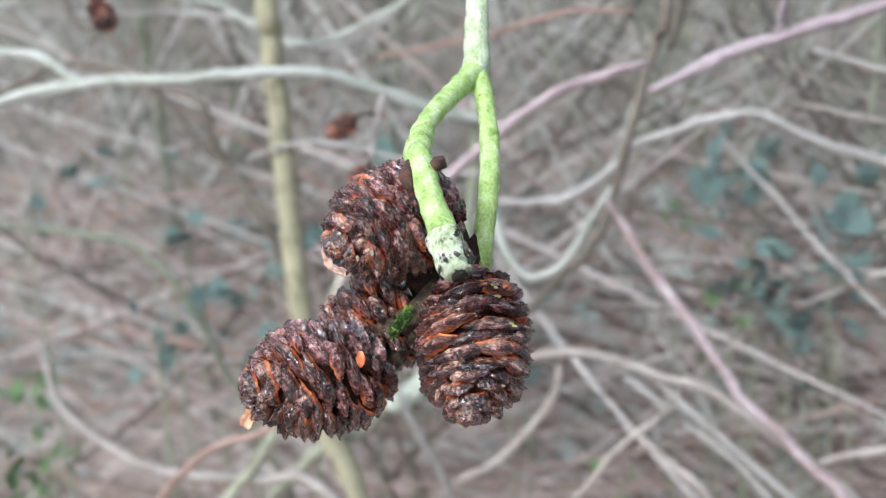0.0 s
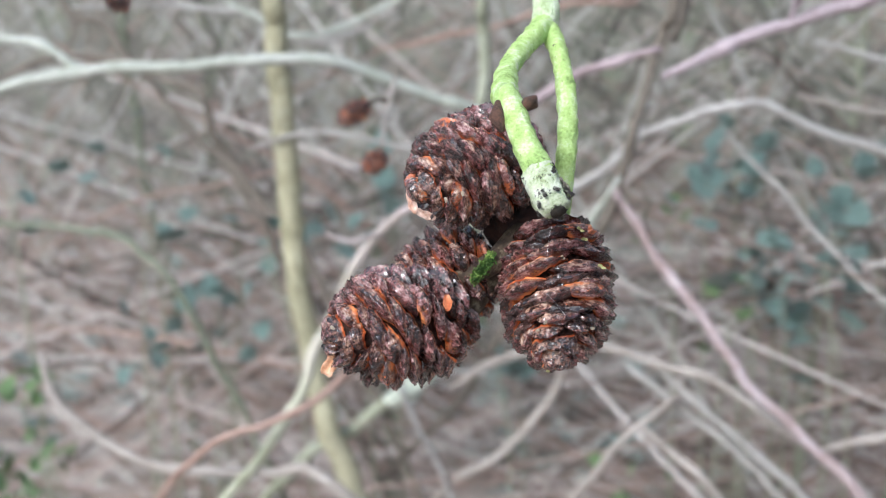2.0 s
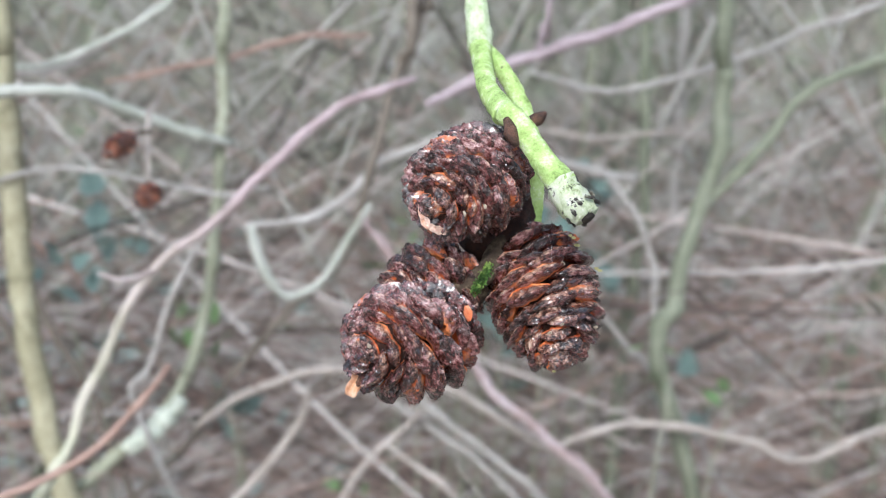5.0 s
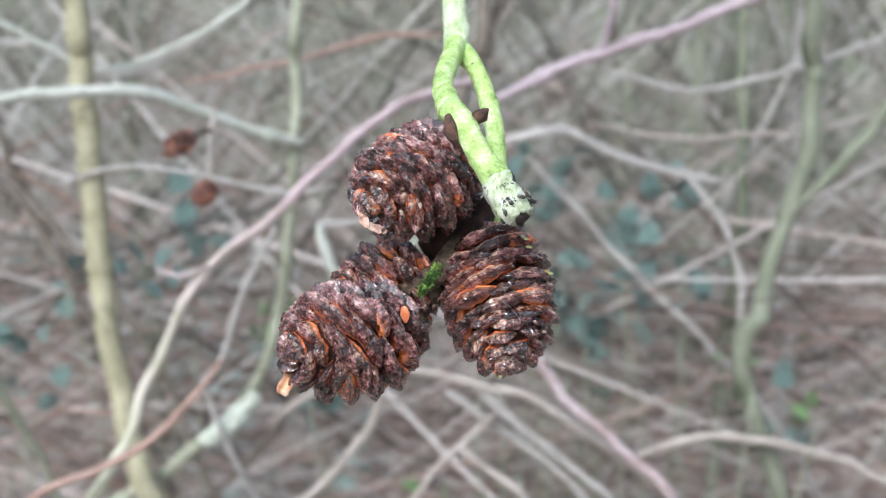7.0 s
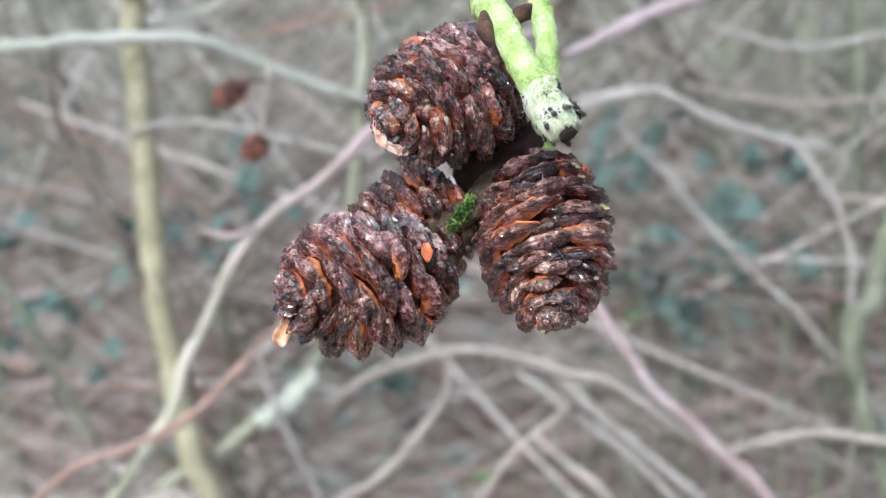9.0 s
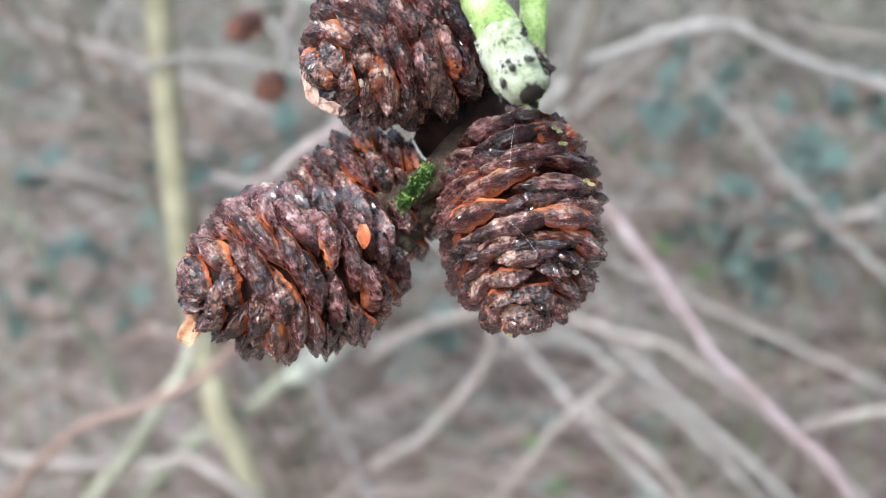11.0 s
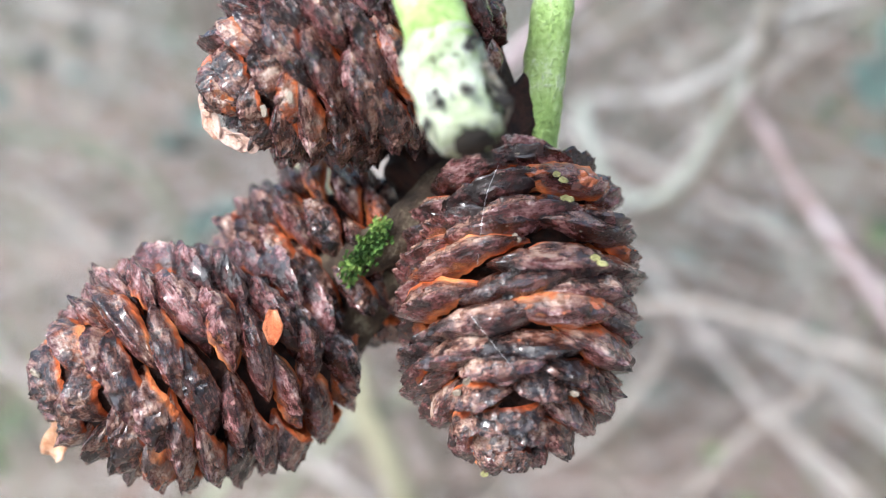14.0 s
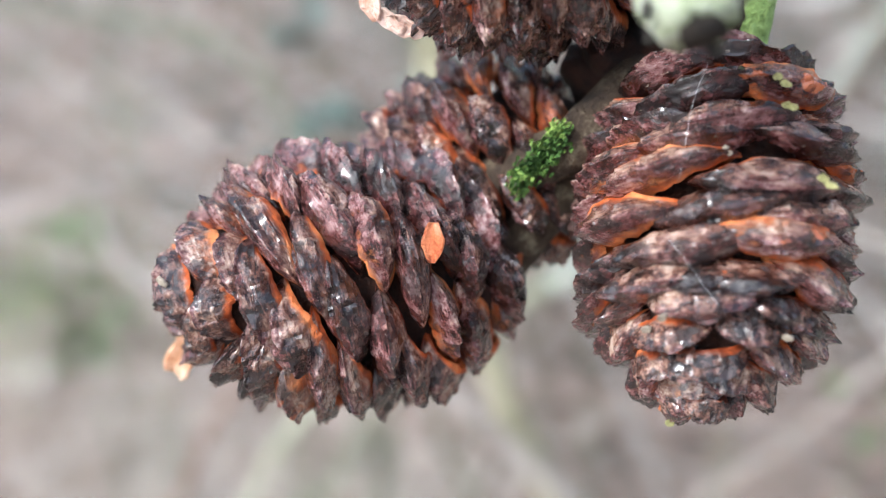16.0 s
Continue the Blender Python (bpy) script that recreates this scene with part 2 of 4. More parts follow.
green_tangle = tangle_material("grey_green_stalks", [(0.0, (0.050, 0.046, 0.037)), (0.28, (0.165, 0.165, 0.130)), (0.50, (0.275, 0.284, 0.226)), (0.70, (0.385, 0.385, 0.341)), (0.88, (0.528, 0.522, 0.479)), (1.0, (0.62, 0.61, 0.57))])
ivy_mat = plain("ivy_leaf", [(0.3, (0.094, 0.156, 0.135)), (0.5, (0.206, 0.306, 0.273)), (0.7, (0.375, 0.488, 0.450))], 9, rough=0.4, bump_size=0.002)
straw_mat = plain("dry_straw", [(0.34, (0.34, 0.28, 0.22)), (0.5, (0.50, 0.44, 0.37)), (0.68, (0.66, 0.61, 0.54))], 5, bump_size=0.001)
grass_mat = plain("grass_blade", [(0.3, (0.12, 0.20, 0.06)), (0.7, (0.34, 0.42, 0.18))], 12)
litter_mat = plain("leaf_litter", [(0.36, (0.095, 0.063, 0.047)), (0.5, (0.252, 0.177, 0.134)), (0.62, (0.470, 0.375, 0.308))], 3, bump_size=0.004)


def ground_material():
    m, nt, p = shader("woodland_floor")
    a, b, c = noise_tex(nt, 0.9, 8.0, 0.7), noise_tex(nt, 5.0, 6.0, 0.7), noise_tex(nt, 0.6, 4.0, 0.6)
    f = maths(nt, "ADD", maths(nt, "MULTIPLY", a, 0.5), maths(nt, "MULTIPLY", b, 0.5))
    grey_brown = ramp(nt, f, [(0.38, (0.10, 0.090, 0.074)), (0.46, (0.175, 0.159, 0.134)), (0.53, (0.24, 0.222, 0.19)), (0.62, (0.31, 0.288, 0.25))])
    russet_brown = ramp(nt, f, [(0.38, (0.080, 0.054, 0.042)), (0.50, (0.20, 0.142, 0.112)), (0.62, (0.33, 0.255, 0.21))])
    col = blend(nt, spread(nt, c, 0.40, 0.56), grey_brown, russet_brown)
    col = blend(nt, maths(nt, "MULTIPLY", spread(nt, noise_tex(nt, 1.9, 5.0, 0.7), 0.56, 0.64), 0.8), col, (0.115, 0.155, 0.07))
    # moss spreads over the floor deeper in the wood
    tc, sep = nt.nodes.new("ShaderNodeTexCoord"), nt.nodes.new("ShaderNodeSeparateXYZ")
    link(nt, tc.outputs["Object"], sep.inputs[0])
    deep = maths(nt, "ADD", sep.outputs["Y"], maths(nt, "MULTIPLY", maths(nt, "SUBTRACT", a, 0.5), 6.0))
    mossy = ramp(nt, f, [(0.38, (0.085, 0.098, 0.06)), (0.50, (0.175, 0.19, 0.135)), (0.62, (0.29, 0.30, 0.24))])
    col = blend(nt, maths(nt, "MULTIPLY", spread(nt, deep, 3.8, 8.0), 0.75), col, mossy)
    link(nt, col, p.inputs["Base Color"])
    p.inputs["Roughness"].default_value = 0.85
    bump(nt, p, b, 0.7, 0.03)
    return m


ground_mat = ground_material()


# ---- builders ----
def mesh_object(name, verts, faces, material, smooth=True):
    me = bpy.data.meshes.new(name)
    me.from_pydata([tuple(v) for v in verts], [], faces)
    if smooth:
        me.polygons.foreach_set("use_smooth", [True] * len(me.polygons))
    me.materials.append(material)
    me.update()
    return new(name, me)


def part(name, verts, faces, material, parent, label=""):
    ob = mesh_object(name, verts, faces, material)
    ob.parent = parent
    return tagged(ob, label=label) if label else ob


def smooth_path(points, radii, step):
    """Catmull-Rom through the points, with the radius carried along."""
    pts = [Vector(p) for p in points]
    ext = [pts[0] * 2 - pts[1]] + pts + [pts[-1] * 2 - pts[-2]]
    out, rad = [], []
    for i in range(len(pts) - 1):
        a, b, c, d = ext[i:i + 4]
        n = max(2, min(24, int((c - b).length / step)))
        for k in range(n):
            t = k / n
            out.append(0.5 * (2 * b + (c - a) * t + (2 * a - 5 * b + 4 * c - d) * t * t + (3 * b - a - 3 * c + d) * t ** 3))
            rad.append(radii[i] + (radii[i + 1] - radii[i]) * t)
    return out + [pts[-1]], rad + [radii[-1]]


def tube(points, radii, sides=10, step=0.003, rough=0.08, freq=260.0, capped=True, crook=0.0):
    """A knobbly round stem along a path. Returns verts and faces."""
    path, rad = smooth_path(points, radii, step)
    if crook:
        path = [p + Vector(noise.noise_vector(p * 75)) * crook + Vector(noise.noise_vector(p * 210)) * crook * 0.4 for p in path]
    verts, faces = [], []
    side = None
    for i, p in enumerate(path):
        tangent = (path[min(i + 1, len(path) - 1)] - path[max(i - 1, 0)]).normalized()
        if side is None:
            side = tangent.orthogonal().normalized()
        side = (side - tangent * side.dot(tangent)).normalized()
        other = tangent.cross(side)
        for k in range(sides):
            a = 2 * math.pi * k / sides
            d = side * math.cos(a) + other * math.sin(a)
            q = p + d * rad[i]
            r = rad[i] * (1 + rough * 2 * noise.noise(q * freq) + rough * noise.noise(q * freq * 3.1))
            verts.append(p + d * r)
    n = len(path)
    for i in range(n - 1):
        for k in range(sides):
            a, b = i * sides + k, i * sides + (k + 1) % sides
            faces.append((a, b, b + sides, a + sides))
    if capped:
        faces.append(tuple(range(sides))[::-1])
        faces.append(tuple(range((n - 1) * sides, n * sides)))
    return verts, faces


def twig(name, label, material, points, r0, r1):
    """One bare twig or stem of the thicket; it swells slightly at a few nodes."""
    n = len(points)
    radii = [(r0 + (r1 - r0) * i / (n - 1)) * random.uniform(0.9, 1.12) for i in range(n)]
    radii = [r * 0.68 for r in radii]
    radii[0], radii[-1] = radii[0] * 0.65, radii[-1] * 0.65
    v, f = tube(points, radii, sides=10, step=0.003, rough=0.12, freq=190.0, crook=0.0011)
    ob = mesh_object(name, v, f, material)
    if n > 4:
        # swollen nodes where side shoots once sat
        line = [sum((Vector(c) for c in v[k:k + 10]), Vector()) / 10 for k in range(0, len(v), 10)]
        for i in range(1, n - 1, 2):
            p = Vector(points[i])
            if 1.24 < p.z < 1.335:
                k = min(range(1, len(line) - 1), key=lambda c: (line[c] - p).length)
                r = (Vector(v[k * 10]) - Vector(v[k * 10 + 5])).length * 0.5
                w, g = tube(line[k - 1:k + 2], [r * 0.85, r * 1.16, r * 0.85], sides=10, step=0.0008, rough=0.12, freq=600.0)
                part("node", w, g, material, ob)
    return tagged(ob, label, "twig" if "twig" in name else name.replace("_", " "), "thicket")


def scale_mesh(variant):
    """A woody scale: a thin plate from the root at y=0 that ends at y=1 in a thick, ridged, diamond-shaped shield."""
    rnd = random.Random(100 + variant)
    nu = 41
    ph = [rnd.uniform(0, 6.28) for _ in range(4)]
    skew, droop, peak = rnd.uniform(-0.22, 0.22), rnd.uniform(0.10, 0.25), rnd.uniform(1.4, 2.1)
    # the outline of a cut through the scale: how far along it, how high within its thickness, and whether on the shield
    cut = [(0.0, -1, 0), (0.45, -1, 0), (0.74, -1, 0), (0.84, -0.80, 1), (0.90, -0.98, 1), (0.945, -0.92, 1)]
    cut += [(0.965 + 0.030 * (1 - abs(h + 0.22)), h, 1) for h in (-0.76, -0.58, -0.42, -0.30, -0.22, -0.12, 0.04, 0.22, 0.42, 0.62, 0.80)]
    cut += [(0.95, 0.93, 1), (0.91, 1.0, 1), (0.85, 0.84, 1), (0.78, 0.40, 1), (0.70, 1, 0), (0.45, 1, 0), (0.0, 1, 0)]
    nw = len(cut)
    verts, faces, rim = [], [], []
    for i in range(nu):
        u = 2 * i / (nu - 1) - 1
        off = u - skew * (1 - u * u)
        shield = 0.205 * max(0.0, 1 - abs(off) ** peak) ** 0.75 + 0.016
        shield *= 1 + 0.16 * noise.noise(Vector((u * 2.2, variant * 2.3, 0))) + 0.07 * noise.noise(Vector((u * 7.0, variant * 2.3, 4)))
        # the rim is shallowly and unevenly lobed
        lobe = 0.035 * noise.noise(Vector((u * 1.8, variant * 1.7, 8))) + 0.022 * noise.noise(Vector((u * 6.0, variant * 1.7, 3)))
        for along, high, outer in cut:
            half = 0.5 * (0.30 + 0.70 * along ** 0.8)
            x = u * half
            z = high * (shield if outer else 0.024 + 0.012 * along)
            y = along - (0.20 * u * u + 0.20 * u ** 6) * along
            if outer:
                # two facets that meet in a ridge below the middle
                y += lobe - (1 - 0.4 * u * u) * (droop * max(0.0, high + 0.22) ** 1.4 + 0.32 * max(0.0, -0.22 - high) ** 1.4)
            q = Vector((x * 3.4 + variant * 7.3, y * 3, z * 5))
            n1, n2, n3 = noise.noise(q), noise.noise(q * 2.4 + Vector((3, 1, 7))), noise.noise(q * 5.3)
            w = 1.0 if outer else 0.35
            y += w * (0.045 * n1 + 0.026 * n2 + 0.010 * n3)
            if outer:
                # a torn layer or two that lies over the next like old bark
                lay = 1.5 * high + 1.1 * noise.noise(Vector((x * 3.0 + variant * 3.1, y * 2, 5.5))) + ph[2]
                y += 0.046 * (lay - math.floor(lay)) ** 4 - 0.012
                # a few cracks that run along the shield
                y -= 0.045 * max(0.0, 0.12 - abs(noise.noise(Vector((x * 2.6 + variant * 3.1, z * 7.0, 5.5))))) / 0.12
            z += w * (0.020 * n2 + 0.005 * n3) - 0.10 * x * x
            x += 0.02 * n1 * w
            verts.append((x, y, z))
            rim.append(along - 0.07 * max(0.0, high - 0.70) / 0.30 if outer else along)
    for i in range(nu - 1):
        for k in range(nw - 1):
            a = i * nw + k
            faces.append((a, a + nw, a + nw + 1, a + 1))
    faces.append(tuple(range(nw)))
    faces.append(tuple(range((nu - 1) * nw, nu * nw))[::-1])
    me = bpy.data.meshes.new("scale")
    me.from_pydata(verts, [], faces)
    me.polygons.foreach_set("use_smooth", [True] * len(me.polygons))
    me.attributes.new("rim", "FLOAT", "POINT").data.foreach_set("value", rim)
    me.set_sharp_from_angle(angle=radians(30))
    me.materials.append(scale_mat)
    me.update()
    return me


scale_meshes = [scale_mesh(k) for k in range(12)]


def profile(s):
    return max(0.0, 1 - abs(2 * s - 1) ** 2.4) ** 0.5 * (1.03 - 0.10 * s)


def alder_cone(base, tip, radius, count, seed, label, stalk_from, broad=1.0, lean=0.18):
    """An old open alder cone: a spindle core, a spiral of woody scales and a short stalk."""
    rnd = random.Random(seed)
    base, tip = Vector(base), Vector(tip)
    axis = tip - base
    length = axis.length
    turn = axis.to_track_quat("Z", "Y").to_matrix().to_4x4() @ pose(0, 0, 0, 0, 0, rnd.uniform(0, 360))
    cone = new("alder_cone")
    cone.matrix_world = Matrix.Translation(base) @ turn
    tagged(cone, label, "cone", "cluster of alder cones")
    rings, sides = 14, 14
    v = [(profile(i / rings) * radius * 0.62 * math.cos(2 * math.pi * k / sides) + 1e-5 * math.cos(k), profile(i / rings) * radius * 0.62 * math.sin(2 * math.pi * k / sides) + 1e-5 * math.sin(k), length * (0.05 + 0.89 * i / rings)) for i in range(rings + 1) for k in range(sides)]
    f = [(i * sides + k, i * sides + (k + 1) % sides, (i + 1) * sides + (k + 1) % sides, (i + 1) * sides + k) for i in range(rings) for k in range(sides)]
    part("core", v, f, core_mat, cone, "woody core darkened to deepen the gaps")
    grid = [profile(i / 200) + 0.10 + 0.55 * (i > 148) + 0.25 * (i > 172) + 0.35 * (i > 190) + 0.15 * (i < 30) for i in range(201)]
    total = np.cumsum(grid)
    for i in range(count + 7):
        s = float(np.searchsorted(total, total[-1] * (i + 0.5) / count)) / 200 if i < count else 0.985 + 0.002 * (i - count)
        a = i * 2.39996 + rnd.uniform(-0.08, 0.08)
        rho = radius * profile(s) * 1.03
        theta = radians(102 - 44 * s + rnd.uniform(-9, 9))
        if s > 0.72:
            theta = radians(70 - 165 * (s - 0.72) + rnd.uniform(-6, 6))
        if s < 0.10:
            theta = radians(118 + 14 * math.sin(5 * i))
        radial = Vector((math.cos(a), math.sin(a), 0))
        tang = Vector((-math.sin(a), math.cos(a), 0))
        slant = lean + rnd.uniform(-0.12, 0.12)
        tang = (tang + Vector((0, 0, slant))).normalized()
        grow = Vector((0, 0, 1)) * math.cos(theta) + radial * math.sin(theta)
        tang = (tang - grow * tang.dot(grow)).normalized()
        size = radius * (0.54 + 0.26 * profile(s))
        rim = radial * rho * rnd.uniform(0.95, 1.03) + Vector((0, 0, length * (0.04 + 0.945 * s)))
        root = rim - grow * size
        wide = radius * (0.34 + 0.52 * profile(s)) * rnd.uniform(0.85, 1.15)
        tall = radius * (0.44 + 0.24 * profile(s)) * rnd.uniform(0.80, 1.20)
        wide, tall = wide * broad, tall / broad ** 0.25
        if s > 0.8:
            wide, tall = radius * rnd.uniform(0.44, 0.62), radius * rnd.uniform(0.46, 0.64)
            rim += Vector((0, 0, radius * rnd.uniform(-0.10, 0.03)))
            root = rim - grow * size
        if s > 0.93:
            size *= 0.85
            root = rim - grow * size
        if i >= count:
            # small scales that close the tip
            wide, tall, size = radius * rnd.uniform(0.26, 0.40), radius * rnd.uniform(0.40, 0.60), radius * 0.30
            rim = radial * radius * rnd.uniform(0.06, 0.24) + Vector((0, 0, length * rnd.uniform(0.955, 0.985)))
            root = rim - grow * size
        m = Matrix((tang * wide, grow * size, tang.cross(grow) * tall)).transposed().to_4x4()
        m = Matrix.Translation(root) @ m @ pose(0, 0, 0, rnd.uniform(-3, 3), rnd.uniform(-4, 4), rnd.uniform(-4, 4))
        ob = new("scale", scale_meshes[rnd.randrange(12)])
        ob.parent = cone
        ob.matrix_parent_inverse = Matrix.Identity(4)
        ob.matrix_basis = m
    inv = cone.matrix_world.inverted()
    p0, p1 = inv @ Vector(stalk_from), Vector((0, 0, length * 0.10))
    v, f = tube([p0, (p0 + p1) / 2 + Vector((0.0004, 0.0003, 0)), p1], [radius * 0.16, radius * 0.15, radius * 0.17], step=0.0007)
    part("stalk", v, f, stalk_mat, cone, "grey-green stalk")
    return cone


# ---- ground and far wood ----
n, half = 120, 60.0
gv = []
for j in range(n + 1):
    for i in range(n + 1):
        x, y = ((2 * i / n - 1) ** 3) * half, ((2 * j / n - 1) ** 3) * half
        q = Vector((x, y, 0))
        gv.append((x, y, 0.10 * noise.noise(q * 0.5) + 0.03 * noise.noise(q * 2.3) + 0.0004 * (x * x + y * y)))
gf = [(j * (n + 1) + i, j * (n + 1) + i + 1, (j + 1) * (n + 1) + i + 1, (j + 1) * (n + 1) + i) for j in range(n) for i in range(n)]
ground = mesh_object("ground", gv, gf, ground_mat)
tagged(ground, "brown woodland floor with leaf litter and moss", "ground", kind="structure")

# added, mostly unseen ring that blocks the low sky, lower behind the camera
rings, around = 10, 140
ev = []
for j in range(rings + 1):
    for i in range(around):
        a = 2 * math.pi * i / around
        q = Vector((math.cos(a) * 6, math.sin(a) * 6, j * 0.8))
        r = 21 + 2.0 * noise.noise(q) + 1.0 * noise.noise(q * 3)
        ev.append((r * math.cos(a), r * math.sin(a), -0.3 + (9.5 + 2.5 * noise.noise(q * 0.7)) * (0.62 + 0.38 * math.sin(a)) * j / rings))
ef = [(j * around + i, j * around + (i + 1) % around, (j + 1) * around + (i + 1) % around, (j + 1) * around + i) for j in range(rings) for i in range(around)]
edge_mat = plain("wood_ring", [(0.35, (0.16, 0.168, 0.125)), (0.5, (0.245, 0.255, 0.205)), (0.65, (0.345, 0.35, 0.30))], 0.9, bump_size=0.3, stretch=(1.5, 1.5, 0.35))
tagged(mesh_object("backdrop", ev, ef, edge_mat), "grey edge of the bare winter wood, a ring added to block low sky", "wood", kind="structure")


def height(x, y):
    q = Vector((x, y, 0))
    return 0.10 * noise.noise(q * 0.5) + 0.03 * noise.noise(q * 2.3) + 0.0004 * (x * x + y * y)


def stuff(name, label, category, pieces, material):
    verts, faces = [], []
    for v, f in pieces:
        o = len(verts)
        verts.extend(v)
        faces.extend([tuple(k + o for k in g) for g in f])
    ob = mesh_object(name, verts, faces, material)
    return tagged(ob, label, category, kind="stuff")


rnd = random.Random(5)


def spot(near, far, wide=0.75):
    """A place in front of the camera, by distance and bearing."""
    d = near * (far / near) ** rnd.random()
    a = rnd.uniform(-wide, wide)
    return d * math.sin(a), d * math.cos(a)


for k in range(210):
    x, y = spot(2.8, 17.0)
    if x < 0.10 * y and rnd.random() < 0.60:
        continue
    z = height(x, y) - 0.03
    h, lean = rnd.uniform(2.5, 5.0), Vector((rnd.gauss(0, 0.55), rnd.uniform(-0.3, 0.3), 0))
    r = rnd.uniform(0.008, 0.034)
    b = Vector((x, y, z))
    pts = [b, b + lean * 0.25 + Vector((rnd.uniform(-.05, .05), 0, h * 0.3)), b + lean * 0.6 + Vector((rnd.uniform(-.08, .08), 0, h * 0.65)), b + lean + Vector((0, 0, h))]
    tree = new("young_tree")
    tree.location = b
    tagged(tree, "slender bare young tree with mossy olive bark", "tree", "young trees of the wood")
    v, f = tube([p - b for p in pts], [r, r * 0.85, r * 0.6, r * 0.2], sides=8, step=0.15, rough=0.06, freq=9)
    part("trunk", v, f, far_bark, tree)
    for j in range(4):
        t = rnd.uniform(0.12, 0.8)
        o = pts[0].lerp(pts[3], t) - b
        d = Vector((rnd.uniform(-1, 1), rnd.uniform(-1, 1), rnd.uniform(0.2, 0.9))) * rnd.uniform(0.3, 0.8)
        v, f = tube([o, o + d * 0.5 + Vector((0, 0, 0.06)), o + d], [r * 0.4, r * 0.3, r * 0.12], sides=5, step=0.12, rough=0.05, freq=9)
        part("limb", v, f, far_bark, tree)

pieces = []
for k in range(1700):
    x, y = spot(2.3, 14.0, 0.85)
    z = height(x, y)
    b = Vector((x, y, z + rnd.uniform(0.0, 0.25)))
    d = Vector((rnd.uniform(-1, 1), rnd.uniform(-0.6, 0.6), rnd.uniform(-0.1, 0.8))).normalized() * rnd.uniform(0.3, 1.1)
    mid = b + d * 0.5 + Vector((rnd.uniform(-.15, .15), rnd.uniform(-.1, .1), rnd.uniform(0, .2)))
    r = rnd.uniform(0.002, 0.005) * (1 + 0.08 * y)
    pieces.append(tube([b, mid, b + d], [r, r * 0.9, r * 0.5], sides=5, step=0.12, rough=0.03, freq=20, capped=False))
for k in range(420):
    d, a = rnd.uniform(0.7, 9.0), rnd.uniform(0.8, 2 * math.pi - 0.8) + math.pi / 2
    x, y = d * math.cos(a), d * math.sin(a)
    b = Vector((x, y, height(x, y) + rnd.uniform(0.0, 0.12)))
    way = Vector((rnd.uniform(-1, 1), rnd.uniform(-1, 1), rnd.uniform(-0.02, 0.4))).normalized() * rnd.uniform(0.3, 0.9)
    r = rnd.uniform(0.002, 0.005)
    pieces.append(tube([b, b + way * 0.5 + Vector((0, 0, 0.05)), b + way], [r, r * 0.9, r * 0.5], sides=5, step=0.12, rough=0.03, freq=20, capped=False))
stuff("brushwood", "tangle of fallen and standing brown-grey twigs", "brushwood", pieces, brush_mat)

pieces = []
for k in range(46):
    y = rnd.uniform(0.45, 2.2)
    d = y + 0.13
    c = Vector((rnd.uniform(-0.75, 0.62) * d, y, 1.34 - 0.27 * d + rnd.gauss(0, 0.15) * d))
    way = Vector((rnd.uniform(-1, 1), rnd.uniform(-0.4, 0.4), rnd.uniform(-1, 1) * 0.9)).normalized() * rnd.uniform(0.12, 0.30) * (0.4 + d)
    bend = Vector((rnd.uniform(-1, 1), 0, rnd.uniform(-1, 1))) * 0.04 * d
    r = rnd.uniform(0.0006, 0.0016) * (0.6 + d)
    pieces.append(tube([c - way, c + bend, c + way * 0.5 + bend * 0.6, c + way], [r * 0.35, r, r * 0.8, r * 0.2], sides=6, step=0.03, rough=0.05, freq=40, capped=False))
for k in range(44):
    d = 0.5 * (3.6 / 0.5) ** rnd.random()
    c = Vector((rnd.uniform(-0.70, 0.62) * d, d - 0.13, 1.34 - 0.10 * d + rnd.gauss(0, 0.07) * d))
    way = Vector((rnd.choice((-1, 1)), rnd.uniform(-0.4, 0.4), rnd.uniform(0.1, 1.1))).normalized() * rnd.uniform(0.10, 0.30) * (0.3 + d)
    bend = Vector((rnd.uniform(-1, 1), 0, rnd.uniform(-1, 1))) * 0.05 * d
    r = rnd.uniform(0.0007, 0.0018) * (0.5 + d)
    pieces.append(tube([c - way, c + bend, c + way * 0.5 + bend * 0.6, c + way], [r * 0.35, r, r * 0.8, r * 0.2], sides=6, step=0.03, rough=0.05, freq=40, capped=False))
for k in range(34):
    b, d = radians(rnd.uniform(-48, -18)), rnd.uniform(0.55, 2.4)
    c = Vector((d * math.sin(b), d * math.cos(b), 1.34 - 0.30 * d + rnd.gauss(0, 0.16) * d))
    way = Vector((rnd.uniform(-1, 1), rnd.uniform(-0.4, 0.4), rnd.uniform(-1, 1) * 0.6)).normalized() * rnd.uniform(0.12, 0.34) * (0.4 + d)
    bend = Vector((rnd.uniform(-1, 1), 0, rnd.uniform(-1, 1))) * 0.06 * d
    r = rnd.uniform(0.0008, 0.0020) * (0.5 + d)
    pieces.append(tube([c - way, c + bend, c + way * 0.5 + bend * 0.6, c + way], [r * 0.35, r, r * 0.8, r * 0.2], sides=6, step=0.03, rough=0.05, freq=40, capped=False))
stuff("fine_twigs", "fine grey-brown twigs tangled deeper in the thicket", "twigs", pieces, thin_mat)


